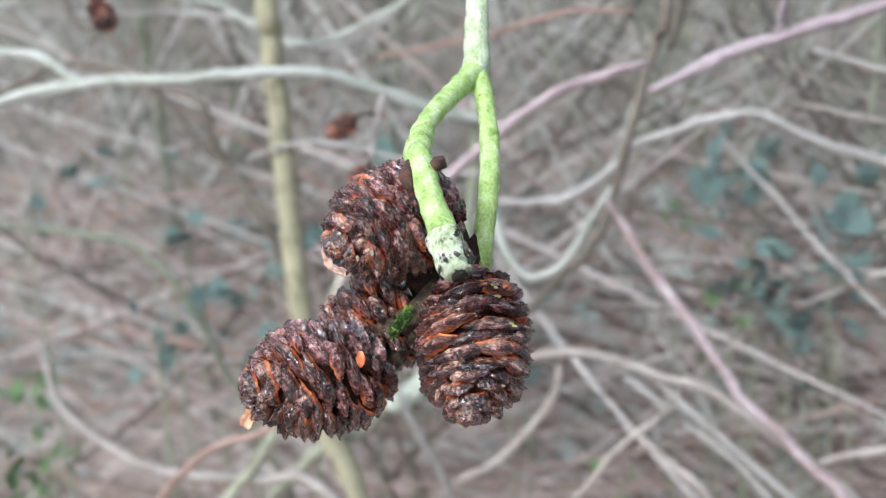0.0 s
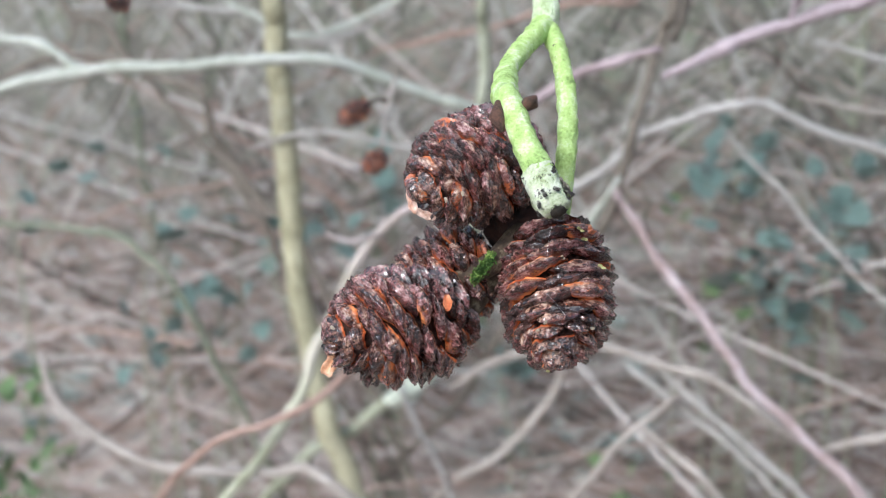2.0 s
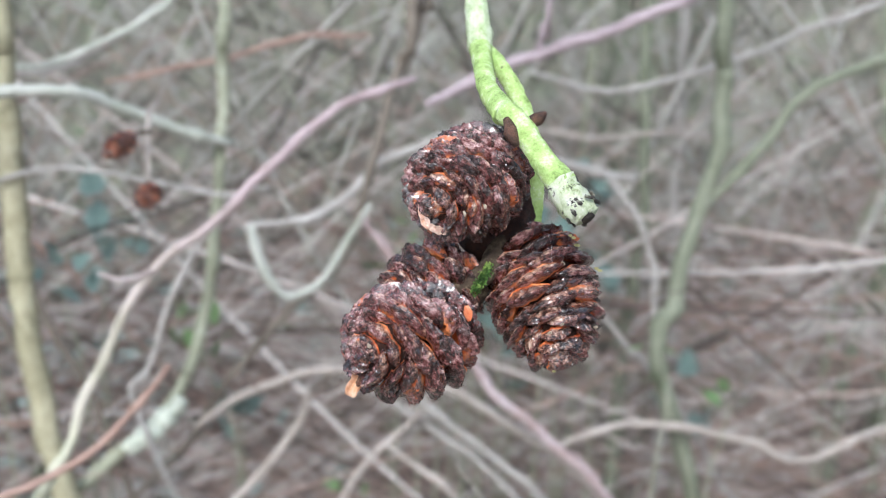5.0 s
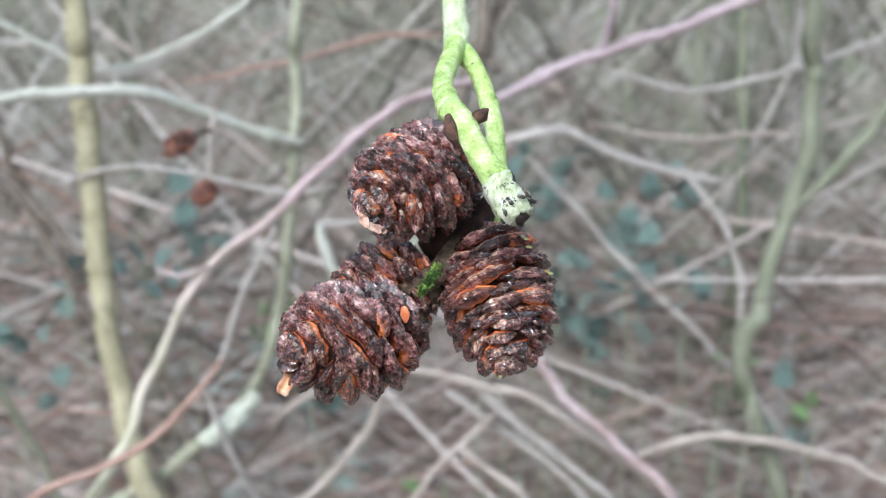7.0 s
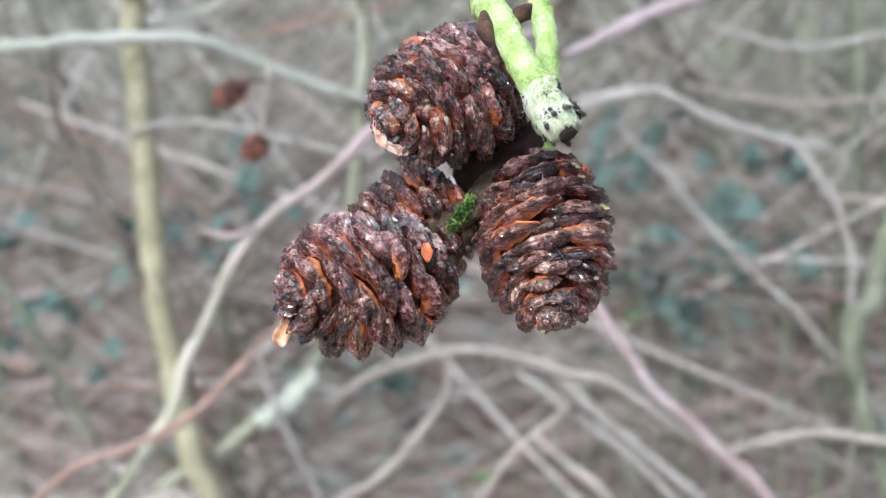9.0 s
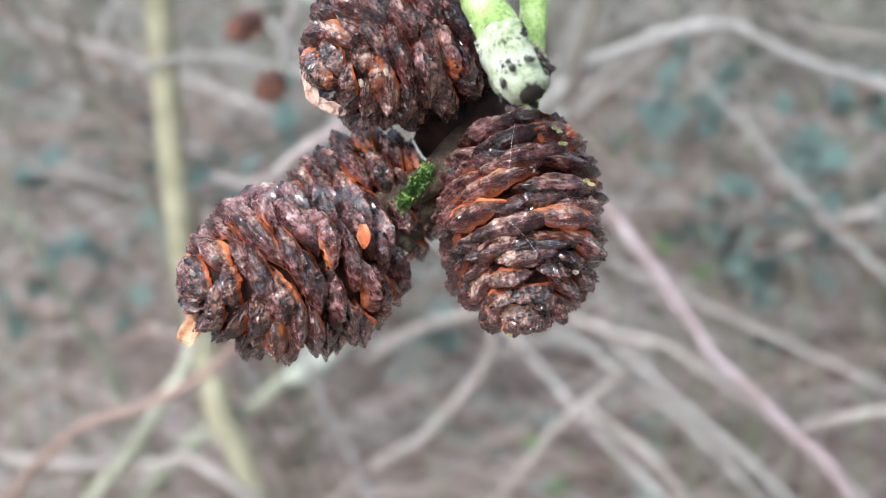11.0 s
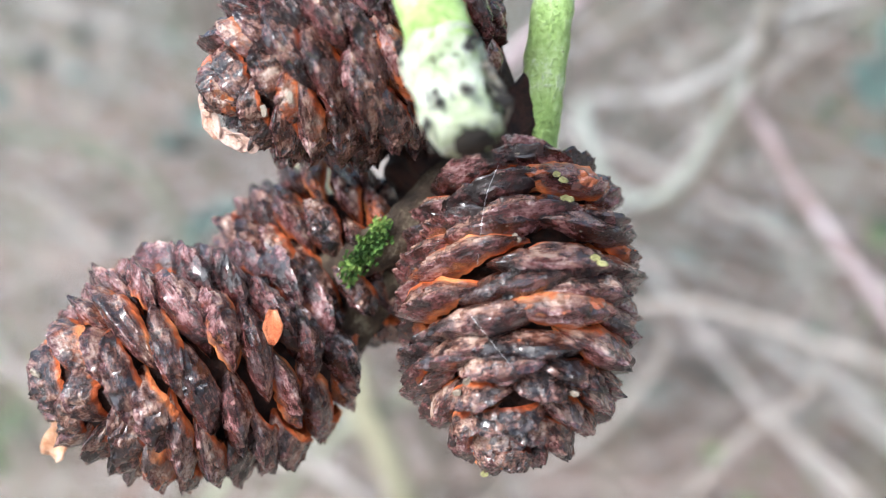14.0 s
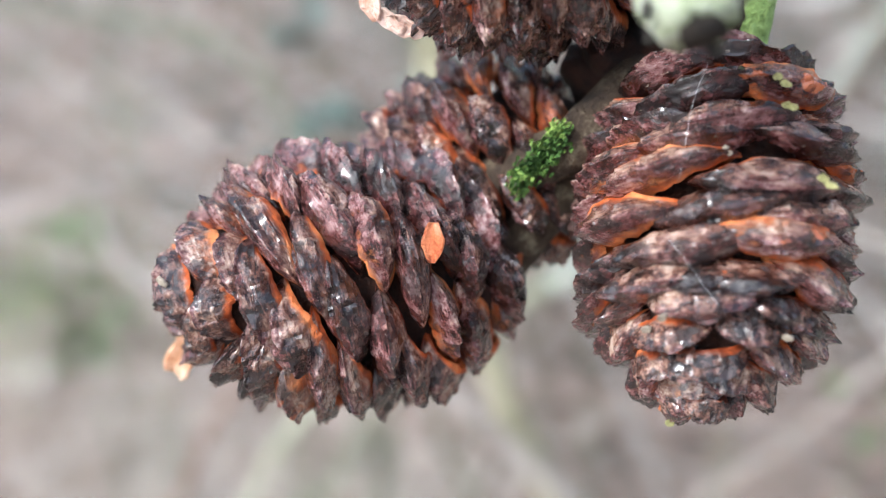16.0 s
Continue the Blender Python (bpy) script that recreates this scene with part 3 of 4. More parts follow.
def leaf(p, size, tilt):
    e = Euler((rnd.uniform(-tilt, tilt), rnd.uniform(-tilt, tilt), rnd.uniform(0, 6.28))).to_matrix()
    shape = [(0, 0, 0), (0.32, 0.25, 0.05), (0.42, 0.6, 0.08), (0, 1.05, -0.05), (-0.42, 0.6, 0.08), (-0.32, 0.25, 0.05), (0, 0.55, 0.0)]
    return [p + e @ (Vector(c) * size) for c in shape], [(0, 1, 6), (1, 2, 6), (2, 3, 6), (3, 4, 6), (4, 5, 6), (5, 0, 6)]


pieces = []
for k in range(13000):
    x, y = spot(1.5, 14.0, 0.85)
    pieces.append(leaf(Vector((x, y, height(x, y) + rnd.uniform(0.0, 0.03))), rnd.uniform(0.025, 0.06), 0.5))
for k in range(9000):
    d, a = 0.15 + 6.0 * rnd.random() ** 0.7, rnd.uniform(0, 6.2832)
    x, y = d * math.cos(a), d * math.sin(a)
    pieces.append(leaf(Vector((x, y, height(x, y) + rnd.uniform(0.0, 0.03))), rnd.uniform(0.025, 0.06), 0.5))
stuff("leaf_litter", "fallen brown leaves on the woodland floor", "leaves", pieces, litter_mat)
pieces = []
for k in range(195):
    cx, cy = spot(2.6, 9.0, 0.85)
    place = [(-0.52, 2.80), (-0.69, 4.35), (-1.34, 3.97), (0.33, 3.59), (0.62, 4.08), (0.94, 3.59), (1.20, 3.48), (-0.77, 3.59), (-1.16, 3.18), (-0.34, 3.18), (-1.83, 2.69), (-1.67, 2.24), (-0.30, 2.49), None, None][k % 15]
    if place:
        cx, cy = rnd.gauss(place[0], 0.16), rnd.gauss(place[1], 0.16)
    top = rnd.uniform(0.05, 0.55)
    for j in range(rnd.randint(5, 16)):
        x, y = cx + rnd.gauss(0, 0.10), cy + rnd.gauss(0, 0.10)
        pieces.append(leaf(Vector((x, y, height(x, y) + rnd.uniform(0.02, top))), rnd.uniform(0.04, 0.08), 0.8))
stuff("ivy", "blue-green ivy leaves scattered through the brush", "ivy", pieces, ivy_mat)
pieces = []
for k in range(3200):
    b, d = radians(rnd.uniform(-50, -22)), 1.7 * (4.2 / 1.7) ** rnd.random()
    x, y = d * math.sin(b), d * math.cos(b)
    p = Vector((x, y, height(x, y) + rnd.uniform(0.01, 0.06)))
    way = Vector((rnd.uniform(-1, 1), rnd.uniform(-1, 1), rnd.uniform(0.0, 0.35))).normalized() * rnd.uniform(0.06, 0.22)
    w = Vector((-way.y, way.x, 0)).normalized() * rnd.uniform(0.0012, 0.003)
    up = Vector((0, 0, rnd.uniform(0.005, 0.03)))
    pieces.append(([p - w, p + w, p + way * 0.5 + up + w, p + way, p + way * 0.5 + up - w], [(0, 1, 2, 4), (4, 2, 3)]))
stuff("dry_grass", "flattened pale dry grass and straw", "dry grass", pieces, straw_mat)
pieces = []
for k in range(650):
    x, y = rnd.gauss(-2.02, 0.20), rnd.gauss(1.92, 0.20)
    b = Vector((x, y, height(x, y)))
    d = Vector((rnd.uniform(-.06, .06), rnd.uniform(-.06, .06), rnd.uniform(0.06, 0.16)))
    s = Vector((rnd.uniform(-1, 1), rnd.uniform(-1, 1), 0)).normalized() * 0.004
    pieces.append(([b - s, b + s, b + d * 0.6 + s * 0.7, b + d, b + d * 0.6 - s * 0.7], [(0, 1, 2, 4), (4, 2, 3)]))
stuff("grass", "tufts of short green grass", "grass", pieces, grass_mat)

# ---- thicket close behind the cones ----
twig("sapling", "slim sapling stem with smooth yellow-green bark", yellow, [(-0.1355, 0.2520, 2.1304), (-0.1155, 0.2120, 1.6804), (-0.0855, 0.1620, 1.4304), (-0.0755, 0.1320, 1.3304), (-0.0747, 0.1320, 1.3119), (-0.0743, 0.1320, 1.3001), (-0.0741, 0.1320, 1.2843), (-0.0734, 0.1320, 1.2667), (-0.0723, 0.1320, 1.2513), (-0.0703, 0.1320, 1.2368), (-0.0679, 0.1320, 1.2247), (-0.0650, 0.1320, 1.2109), (-0.0450, 0.1420, 1.1509), (-0.0150, 0.1620, 1.0109), (0.0350, 0.2020, 0.5109), (0.0750, 0.2820, -0.0500)], 0.00356, 0.00418)
twig("bare_branch", "pale grey-green bare branch forking among the thicket", pale, [(-0.6424, 0.3120, -0.0500), (-0.5224, 0.2320, 0.7473), (-0.3224, 0.1620, 1.2173), (-0.1924, 0.1220, 1.2973), (-0.1424, 0.1120, 1.2973), (-0.1336, 0.1126, 1.2989), (-0.1217, 0.1132, 1.3022), (-0.1103, 0.1138, 1.3048), (-0.0981, 0.1144, 1.3049), (-0.0782, 0.1150, 1.3059), (-0.0600, 0.1202, 1.3057), (-0.0547, 0.1254, 1.3037), (-0.0467, 0.1306, 1.2994), (-0.0360, 0.1358, 1.2944), (-0.0285, 0.1410, 1.2920)], 0.00205, 0.00176)
twig("bare_branch", "thin pale side branch of a forked limb", pale, [(-0.5613, 0.2340, 1.4724), (-0.3413, 0.1640, 1.4124), (-0.1913, 0.1240, 1.3324), (-0.1413, 0.1140, 1.3124), (-0.1326, 0.1140, 1.3110), (-0.1213, 0.1140, 1.3089), (-0.1104, 0.1140, 1.3049)], 0.00158, 0.00174)
twig("shrub_stem", "crooked greenish shrub stem with a peeled white patch", olive, [(0.0307, 0.2630, 2.1265), (0.0107, 0.2230, 1.6765), (-0.0193, 0.1730, 1.4265), (-0.0293, 0.1430, 1.3265), (-0.0303, 0.1424, 1.3093), (-0.0315, 0.1418, 1.2923), (-0.0327, 0.1412, 1.2762), (-0.0339, 0.1406, 1.2658), (-0.0361, 0.1400, 1.2526), (-0.0397, 0.1394, 1.2406), (-0.0451, 0.1388, 1.2311), (-0.0533, 0.1382, 1.2231), (-0.0641, 0.1376, 1.2149), (-0.0765, 0.1370, 1.2053), (-0.1065, 0.1470, 1.1653), (-0.1665, 0.1670, 1.0453), (-0.2765, 0.2070, 0.5253), (-0.3565, 0.2970, -0.0500)], 0.00176, 0.00239)
twig("bramble_cane", "arching pinkish-brown cane with a green base", cane, [(-0.3501, 0.2580, -0.0500), (-0.2701, 0.1680, 0.5455), (-0.1601, 0.1280, 1.0655), (-0.1001, 0.1080, 1.1855), (-0.0701, 0.0980, 1.2255), (-0.0617, 0.0988, 1.2385), (-0.0579, 0.0995, 1.2489), (-0.0531, 0.1003, 1.2580), (-0.0484, 0.1010, 1.2670), (-0.0442, 0.1023, 1.2737), (-0.0351, 0.1035, 1.2810), (-0.0274, 0.1048, 1.2880), (-0.0209, 0.1060, 1.2939), (-0.0145, 0.1100, 1.2998), (-0.0080, 0.1140, 1.3040), (0.0003, 0.1180, 1.3063), (0.0089, 0.1220, 1.3083)], 0.00162, 0.00148)
twig("bramble_cane", "short pinkish side shoot", pink, [(-0.0546, 0.1010, 1.2740), (-0.0514, 0.1010, 1.2729), (-0.0476, 0.1010, 1.2726), (-0.0440, 0.1010, 1.2740)], 0.00068, 0.00095)
twig("bramble_cane", "purplish cane slanting up through the thicket", purple, [(0.0099, 0.1170, 1.3039), (0.0212, 0.1180, 1.3091), (0.0324, 0.1190, 1.3137), (0.0447, 0.1200, 1.3181), (0.0571, 0.1210, 1.3219), (0.0694, 0.1220, 1.3268), (0.1194, 0.1320, 1.3468), (0.2694, 0.1720, 1.4268), (0.4894, 0.2420, 1.4868)], 0.00169, 0.00155)
twig("bramble_cane", "thin purplish side twig", purple, [(0.0324, 0.1190, 1.3141), (0.0339, 0.1190, 1.3198), (0.0351, 0.1190, 1.3275), (0.0451, 0.1490, 1.4275), (0.0751, 0.1990, 1.6775), (0.0951, 0.2390, 2.1275)], 0.00105, 0.00091)
twig("shrub_stem", "dark brown thin shrub stem", dark, [(0.0704, 0.2620, 2.1231), (0.0504, 0.2220, 1.6731), (0.0204, 0.1720, 1.4231), (0.0104, 0.1420, 1.3231), (0.0079, 0.1420, 1.3118), (0.0054, 0.1420, 1.3025), (0.0010, 0.1420, 1.2856), (-0.0019, 0.1420, 1.2755), (-0.0067, 0.1420, 1.2638), (-0.0367, 0.1520, 1.2238), (-0.0967, 0.1720, 1.1038), (-0.2067, 0.2120, 0.5838), (-0.2867, 0.3020, -0.0500)], 0.00192, 0.00111)
twig("bare_twig", "pale grey crooked twig", grey, [(-0.0264, 0.1400, 1.2734), (-0.0127, 0.1411, 1.2750), (-0.0030, 0.1422, 1.2817), (0.0029, 0.1433, 1.2868), (0.0110, 0.1444, 1.2896), (0.0225, 0.1456, 1.2932), (0.0292, 0.1467, 1.2931), (0.0372, 0.1478, 1.2892), (0.0451, 0.1489, 1.2862), (0.0552, 0.1500, 1.2837), (0.0655, 0.1505, 1.2818)], 0.00147, 0.00177)
twig("bramble_cane", "reddish-brown straight cane with peeling bark", red, [(-0.0011, 0.1350, 1.2774), (0.0036, 0.1336, 1.2695), (0.0098, 0.1323, 1.2604), (0.0172, 0.1309, 1.2521), (0.0245, 0.1295, 1.2426), (0.0306, 0.1281, 1.2359), (0.0377, 0.1267, 1.2297), (0.0460, 0.1254, 1.2215), (0.0530, 0.1240, 1.2142), (0.0830, 0.1340, 1.1742), (0.1430, 0.1540, 1.0542), (0.2530, 0.1940, 0.5342), (0.3330, 0.2840, -0.0500)], 0.00161, 0.00191)
twig("bare_twig", "white curved twig loop", pale, [(-0.0252, 0.1310, 1.2761), (-0.0245, 0.1310, 1.2711), (-0.0221, 0.1310, 1.2649), (-0.0178, 0.1310, 1.2611), (-0.0122, 0.1310, 1.2628), (-0.0079, 0.1310, 1.2671), (-0.0042, 0.1310, 1.2722), (0.0008, 0.1310, 1.2810)], 0.00176, 0.00118)
twig("bare_branch", "arching tan branch bowed over the leaf litter", tan, [(-0.0386, 0.1360, 1.2283), (-0.0289, 0.1360, 1.2355), (-0.0196, 0.1360, 1.2391), (-0.0093, 0.1360, 1.2414), (0.0008, 0.1360, 1.2403), (0.0107, 0.1360, 1.2373), (0.0204, 0.1360, 1.2354), (0.0288, 0.1360, 1.2299), (0.0372, 0.1360, 1.2240), (0.0444, 0.1360, 1.2183), (0.0528, 0.1360, 1.2110), (0.0828, 0.1460, 1.1710), (0.1428, 0.1660, 1.0510), (0.2528, 0.2060, 0.5310), (0.3328, 0.2960, -0.0500)], 0.00152, 0.00198)
twig("bare_twig", "tan twig hanging from an arched branch", tan, [(-0.0139, 0.1390, 1.2378), (-0.0133, 0.1390, 1.2344), (-0.0151, 0.1390, 1.2277), (-0.0208, 0.1390, 1.2197), (-0.0292, 0.1390, 1.2105), (-0.0422, 0.1390, 1.1995), (-0.0722, 0.1490, 1.1595), (-0.1322, 0.1690, 1.0395), (-0.2422, 0.2090, 0.5195), (-0.3222, 0.2990, -0.0500)], 0.00144, 0.00176)
twig("bare_twig", "tan forked twig over the leaf litter", tan, [(-0.2885, 0.2970, -0.0500), (-0.2085, 0.2070, 0.5243), (-0.0985, 0.1670, 1.0443), (-0.0385, 0.1470, 1.1643), (-0.0085, 0.1370, 1.2043), (-0.0007, 0.1370, 1.2166), (0.0057, 0.1370, 1.2229), (0.0118, 0.1370, 1.2290), (0.0148, 0.1370, 1.2346)], 0.00140, 0.00109)
twig("bare_twig", "thin tan twig slanting to the ground", tan, [(0.0057, 0.1370, 1.2229), (0.0132, 0.1370, 1.2153), (0.0221, 0.1370, 1.2070), (0.0521, 0.1470, 1.1670), (0.1121, 0.1670, 1.0470), (0.2221, 0.2070, 0.5270), (0.3021, 0.2970, -0.0500)], 0.00157, 0.00157)
twig("bare_twig", "grey twig slanting to the ground", grey, [(0.0068, 0.1370, 1.2385), (0.0142, 0.1370, 1.2313), (0.0253, 0.1370, 1.2224), (0.0364, 0.1370, 1.2137), (0.0425, 0.1370, 1.2077), (0.0725, 0.1470, 1.1677), (0.1325, 0.1670, 1.0477), (0.2425, 0.2070, 0.5277), (0.3225, 0.2970, -0.0500)], 0.00139, 0.00155)
twig("bramble_cane", "thin red-brown cane near the ground", russet, [(-0.3604, 0.2520, -0.0500), (-0.2804, 0.1620, 0.5490), (-0.1704, 0.1220, 1.0690), (-0.1104, 0.1020, 1.1890), (-0.0804, 0.0920, 1.2290), (-0.0648, 0.0930, 1.2362), (-0.0537, 0.0940, 1.2426), (-0.0470, 0.0950, 1.2500), (-0.0412, 0.0960, 1.2571)], 0.00138, 0.00096)
twig("bare_twig", "thin russet twig arching behind the cones", russet, [(-0.0561, 0.1500, 1.3039), (-0.0471, 0.1500, 1.3058), (-0.0369, 0.1500, 1.3083), (-0.0268, 0.1500, 1.3108), (-0.0117, 0.1500, 1.3145), (0.0021, 0.1500, 1.3149)], 0.00070, 0.00101)
twig("bare_twig", "thin curved grey twig", grey, [(0.0546, 0.1420, 1.2861), (0.0586, 0.1420, 1.2816), (0.0640, 0.1420, 1.2733), (0.0685, 0.1420, 1.2602), (0.0704, 0.1420, 1.2413), (0.0904, 0.1520, 1.1813), (0.1204, 0.1720, 1.0413), (0.1704, 0.2120, 0.5413), (0.2104, 0.2920, -0.0500)], 0.00118, 0.00134)
twig("bare_twig", "bent tan twig over grass", tan, [(-0.1197, 0.1000, 1.2447), (-0.1183, 0.1000, 1.2360), (-0.1118, 0.1000, 1.2282), (-0.1025, 0.1000, 1.2234), (-0.0940, 0.1000, 1.2206), (-0.0801, 0.1000, 1.2200), (-0.0677, 0.1000, 1.2219), (-0.0559, 0.1000, 1.2211), (-0.0259, 0.1100, 1.1811), (0.0341, 0.1300, 1.0611), (0.1441, 0.1700, 0.5411), (0.2241, 0.2600, -0.0500)], 0.00158, 0.00189)
twig("bare_twig", "grey twig drooping to the ground", mossy, [(-0.6768, 0.3350, -0.0500), (-0.5568, 0.2550, 0.7138), (-0.3568, 0.1850, 1.1838), (-0.2268, 0.1450, 1.2638), (-0.1768, 0.1350, 1.2638), (-0.1512, 0.1350, 1.2633), (-0.1332, 0.1350, 1.2632), (-0.1190, 0.1350, 1.2619), (-0.1118, 0.1350, 1.2573), (-0.1023, 0.1350, 1.2451), (-0.0823, 0.1450, 1.1851), (-0.0523, 0.1650, 1.0451), (-0.0023, 0.2050, 0.5451), (0.0377, 0.2850, -0.0500)], 0.00137, 0.00111)
twig("shrub_stem", "thin dark slanting stem", dark, [(-0.1921, 0.2620, 2.1257), (-0.1721, 0.2220, 1.6757), (-0.1421, 0.1720, 1.4257), (-0.1321, 0.1420, 1.3257), (-0.1204, 0.1420, 1.3099), (-0.1083, 0.1420, 1.2960), (-0.0977, 0.1420, 1.2827), (-0.0882, 0.1420, 1.2721), (-0.0682, 0.1520, 1.2121), (-0.0382, 0.1720, 1.0721), (0.0118, 0.2120, 0.5721), (0.0518, 0.2920, -0.0500)], 0.00167, 0.00117)
twig("bare_twig", "fine grey twig in the thicket", grey, [(-0.1499, 0.1560, 1.3135), (-0.1065, 0.1566, 1.3135), (-0.0874, 0.1566, 1.3101), (-0.0770, 0.1553, 1.3059), (-0.0623, 0.1556, 1.3087), (-0.0453, 0.1498, 1.3191), (-0.0371, 0.1467, 1.3264)], 0.00093, 0.00091)
twig("bare_twig", "thin dark twig bent behind the sapling", dark, [(-0.5975, 0.3330, -0.0500), (-0.4775, 0.2530, 0.7481), (-0.2775, 0.1830, 1.2181), (-0.1475, 0.1430, 1.2981), (-0.0975, 0.1330, 1.2981), (-0.0911, 0.1330, 1.2878), (-0.0856, 0.1330, 1.2797), (-0.0790, 0.1330, 1.2703), (-0.0703, 0.1330, 1.2614), (-0.0503, 0.1430, 1.2014), (-0.0203, 0.1630, 1.0614), (0.0297, 0.2030, 0.5614), (0.0697, 0.2830, -0.0500)], 0.00140, 0.00109)
twig("bare_twig", "fine pale twig behind the cones", grey, [(-0.0802, 0.1280, 1.2851), (-0.0680, 0.1280, 1.2887), (-0.0561, 0.1280, 1.2892), (-0.0444, 0.1280, 1.2860), (-0.0301, 0.1280, 1.2836), (-0.0206, 0.1280, 1.2853)], 0.00081, 0.00081)
twig("bare_twig", "fine grey twig low over the litter", grey, [(0.0897, 0.2800, -0.0500), (0.0497, 0.2000, 0.5349), (-0.0003, 0.1600, 1.0349), (-0.0303, 0.1400, 1.1749), (-0.0503, 0.1300, 1.2349), (-0.0482, 0.1300, 1.2441), (-0.0448, 0.1300, 1.2532), (-0.0407, 0.1300, 1.2635), (-0.0342, 0.1300, 1.2754)], 0.00092, 0.00122)
twig("bare_twig", "long fine grey twig high in the thicket", grey, [(0.0387, 0.1500, 1.3070), (0.0515, 0.1500, 1.3032), (0.0641, 0.1500, 1.3036), (0.0791, 0.1500, 1.3074), (0.0914, 0.1500, 1.3114), (0.1035, 0.1500, 1.3164), (0.1535, 0.1600, 1.3364), (0.3035, 0.2000, 1.4164), (0.5235, 0.2700, 1.4764)], 0.00096, 0.00129)
twig("bare_twig", "thin straight grey twig leaning to the ground", grey, [(0.0215, 0.1520, 1.2869), (0.0348, 0.1520, 1.2720), (0.0498, 0.1520, 1.2560), (0.0651, 0.1520, 1.2407), (0.0951, 0.1620, 1.2007), (0.1551, 0.1820, 1.0807), (0.2651, 0.2220, 0.5607), (0.3451, 0.3120, -0.0500)], 0.00106, 0.00106)
twig("bare_twig", "tan twig lying over the litter", tan, [(0.0444, 0.1330, 1.2208), (0.0519, 0.1330, 1.2240), (0.0646, 0.1330, 1.2263), (0.0800, 0.1330, 1.2242), (0.0931, 0.1330, 1.2208), (0.1063, 0.1330, 1.2160), (0.1563, 0.1430, 1.2160), (0.2863, 0.1830, 1.1360), (0.4863, 0.2530, 0.6660), (0.6063, 0.3330, -0.0500)], 0.00147, 0.00163)
twig("shrub_stem", "leaning smooth grey-green young stem", mossy, [(0.2079, 0.2850, -0.0500), (0.1679, 0.2050, 0.5437), (0.1179, 0.1650, 1.0437), (0.0879, 0.1450, 1.1837), (0.0679, 0.1350, 1.2437), (0.0713, 0.1358, 1.2540), (0.0736, 0.1367, 1.2655), (0.0777, 0.1375, 1.2775), (0.0813, 0.1383, 1.2930), (0.0819, 0.1392, 1.3076), (0.0800, 0.1400, 1.3266), (0.0900, 0.1700, 1.4266), (0.1200, 0.2200, 1.6766), (0.1400, 0.2600, 2.1266)], 0.00345, 0.00266)
twig("bare_branch", "upper limb of a leaning grey-green stem", mossy, [(0.0777, 0.1370, 1.2770), (0.0857, 0.1370, 1.2858), (0.0935, 0.1370, 1.2957), (0.1024, 0.1370, 1.3054), (0.1524, 0.1470, 1.3254), (0.3024, 0.1870, 1.4054), (0.5224, 0.2570, 1.4654)], 0.00204, 0.00157)
twig("bare_twig", "thin whitish twig running level through the thicket", pale, [(-0.5999, 0.3450, -0.0500), (-0.4799, 0.2650, 0.7686), (-0.2799, 0.1950, 1.2386), (-0.1499, 0.1550, 1.3186), (-0.0999, 0.1450, 1.3186), (-0.0879, 0.1450, 1.3143), (-0.0760, 0.1450, 1.3082), (-0.0648, 0.1450, 1.3092), (-0.0534, 0.1450, 1.3143), (-0.0433, 0.1450, 1.3204), (-0.0369, 0.1450, 1.3264)], 0.00102, 0.00117)
twig("bare_twig", "thin grey twig under a leaning stem", tan, [(0.0351, 0.1600, 1.2941), (0.0497, 0.1600, 1.2908), (0.0643, 0.1600, 1.2901), (0.0774, 0.1600, 1.2915), (0.0932, 0.1600, 1.2928), (0.1432, 0.1700, 1.3128), (0.2932, 0.2100, 1.3928), (0.5132, 0.2800, 1.4528)], 0.00091, 0.00091)
twig("bare_twig", "dark twiglet high above the cones", dark, [(0.0097, 0.1500, 1.3064), (0.0122, 0.1500, 1.3139), (0.0146, 0.1500, 1.3225), (0.0163, 0.1500, 1.3298), (0.0263, 0.1800, 1.4298), (0.0563, 0.2300, 1.6798), (0.0763, 0.2700, 2.1298)], 0.00170, 0.00155)
twig("bare_twig", "greyish twig crossing below the cones", grey, [(0.0021, 0.1400, 1.2352), (0.0113, 0.1400, 1.2283), (0.0218, 0.1400, 1.2199), (0.0312, 0.1400, 1.2128), (0.0380, 0.1400, 1.2057), (0.0680, 0.1500, 1.1657), (0.1280, 0.1700, 1.0457), (0.2380, 0.2100, 0.5257), (0.3180, 0.3000, -0.0500)], 0.00146, 0.00130)
twig("bare_twig", "short grey twig among the litter", grey, [(0.0061, 0.1400, 1.2178), (0.0113, 0.1400, 1.2241), (0.0165, 0.1400, 1.2290)], 0.00089, 0.00097)

v, f = tube([(-0.0406, 0.1365, 1.2353), (-0.0436, 0.1365, 1.2319), (-0.0470, 0.1365, 1.2286), (-0.0501, 0.1365, 1.2264), (-0.0533, 0.1365, 1.2237)], [0.0014, 0.0021, 0.0025, 0.0024, 0.0014], step=0.0007, rough=0.30, freq=420.0)
tagged(mesh_object("peeled_wood", v, f, white_wood), "peeled white patch of wood on a greenish stem", "wood")


alder_cone((-0.0462, 0.1090, 1.2994), (-0.0531, 0.1070, 1.2953), 0.0026, 46, 21, "small russet cone on a thin side twig", (-0.0441, 0.1130, 1.2991))
alder_cone((-0.0421, 0.1050, 1.2902), (-0.0470, 0.1030, 1.2865), 0.0026, 40, 22, "small russet cone hanging from a twiglet", (-0.0447, 0.1090, 1.2902))
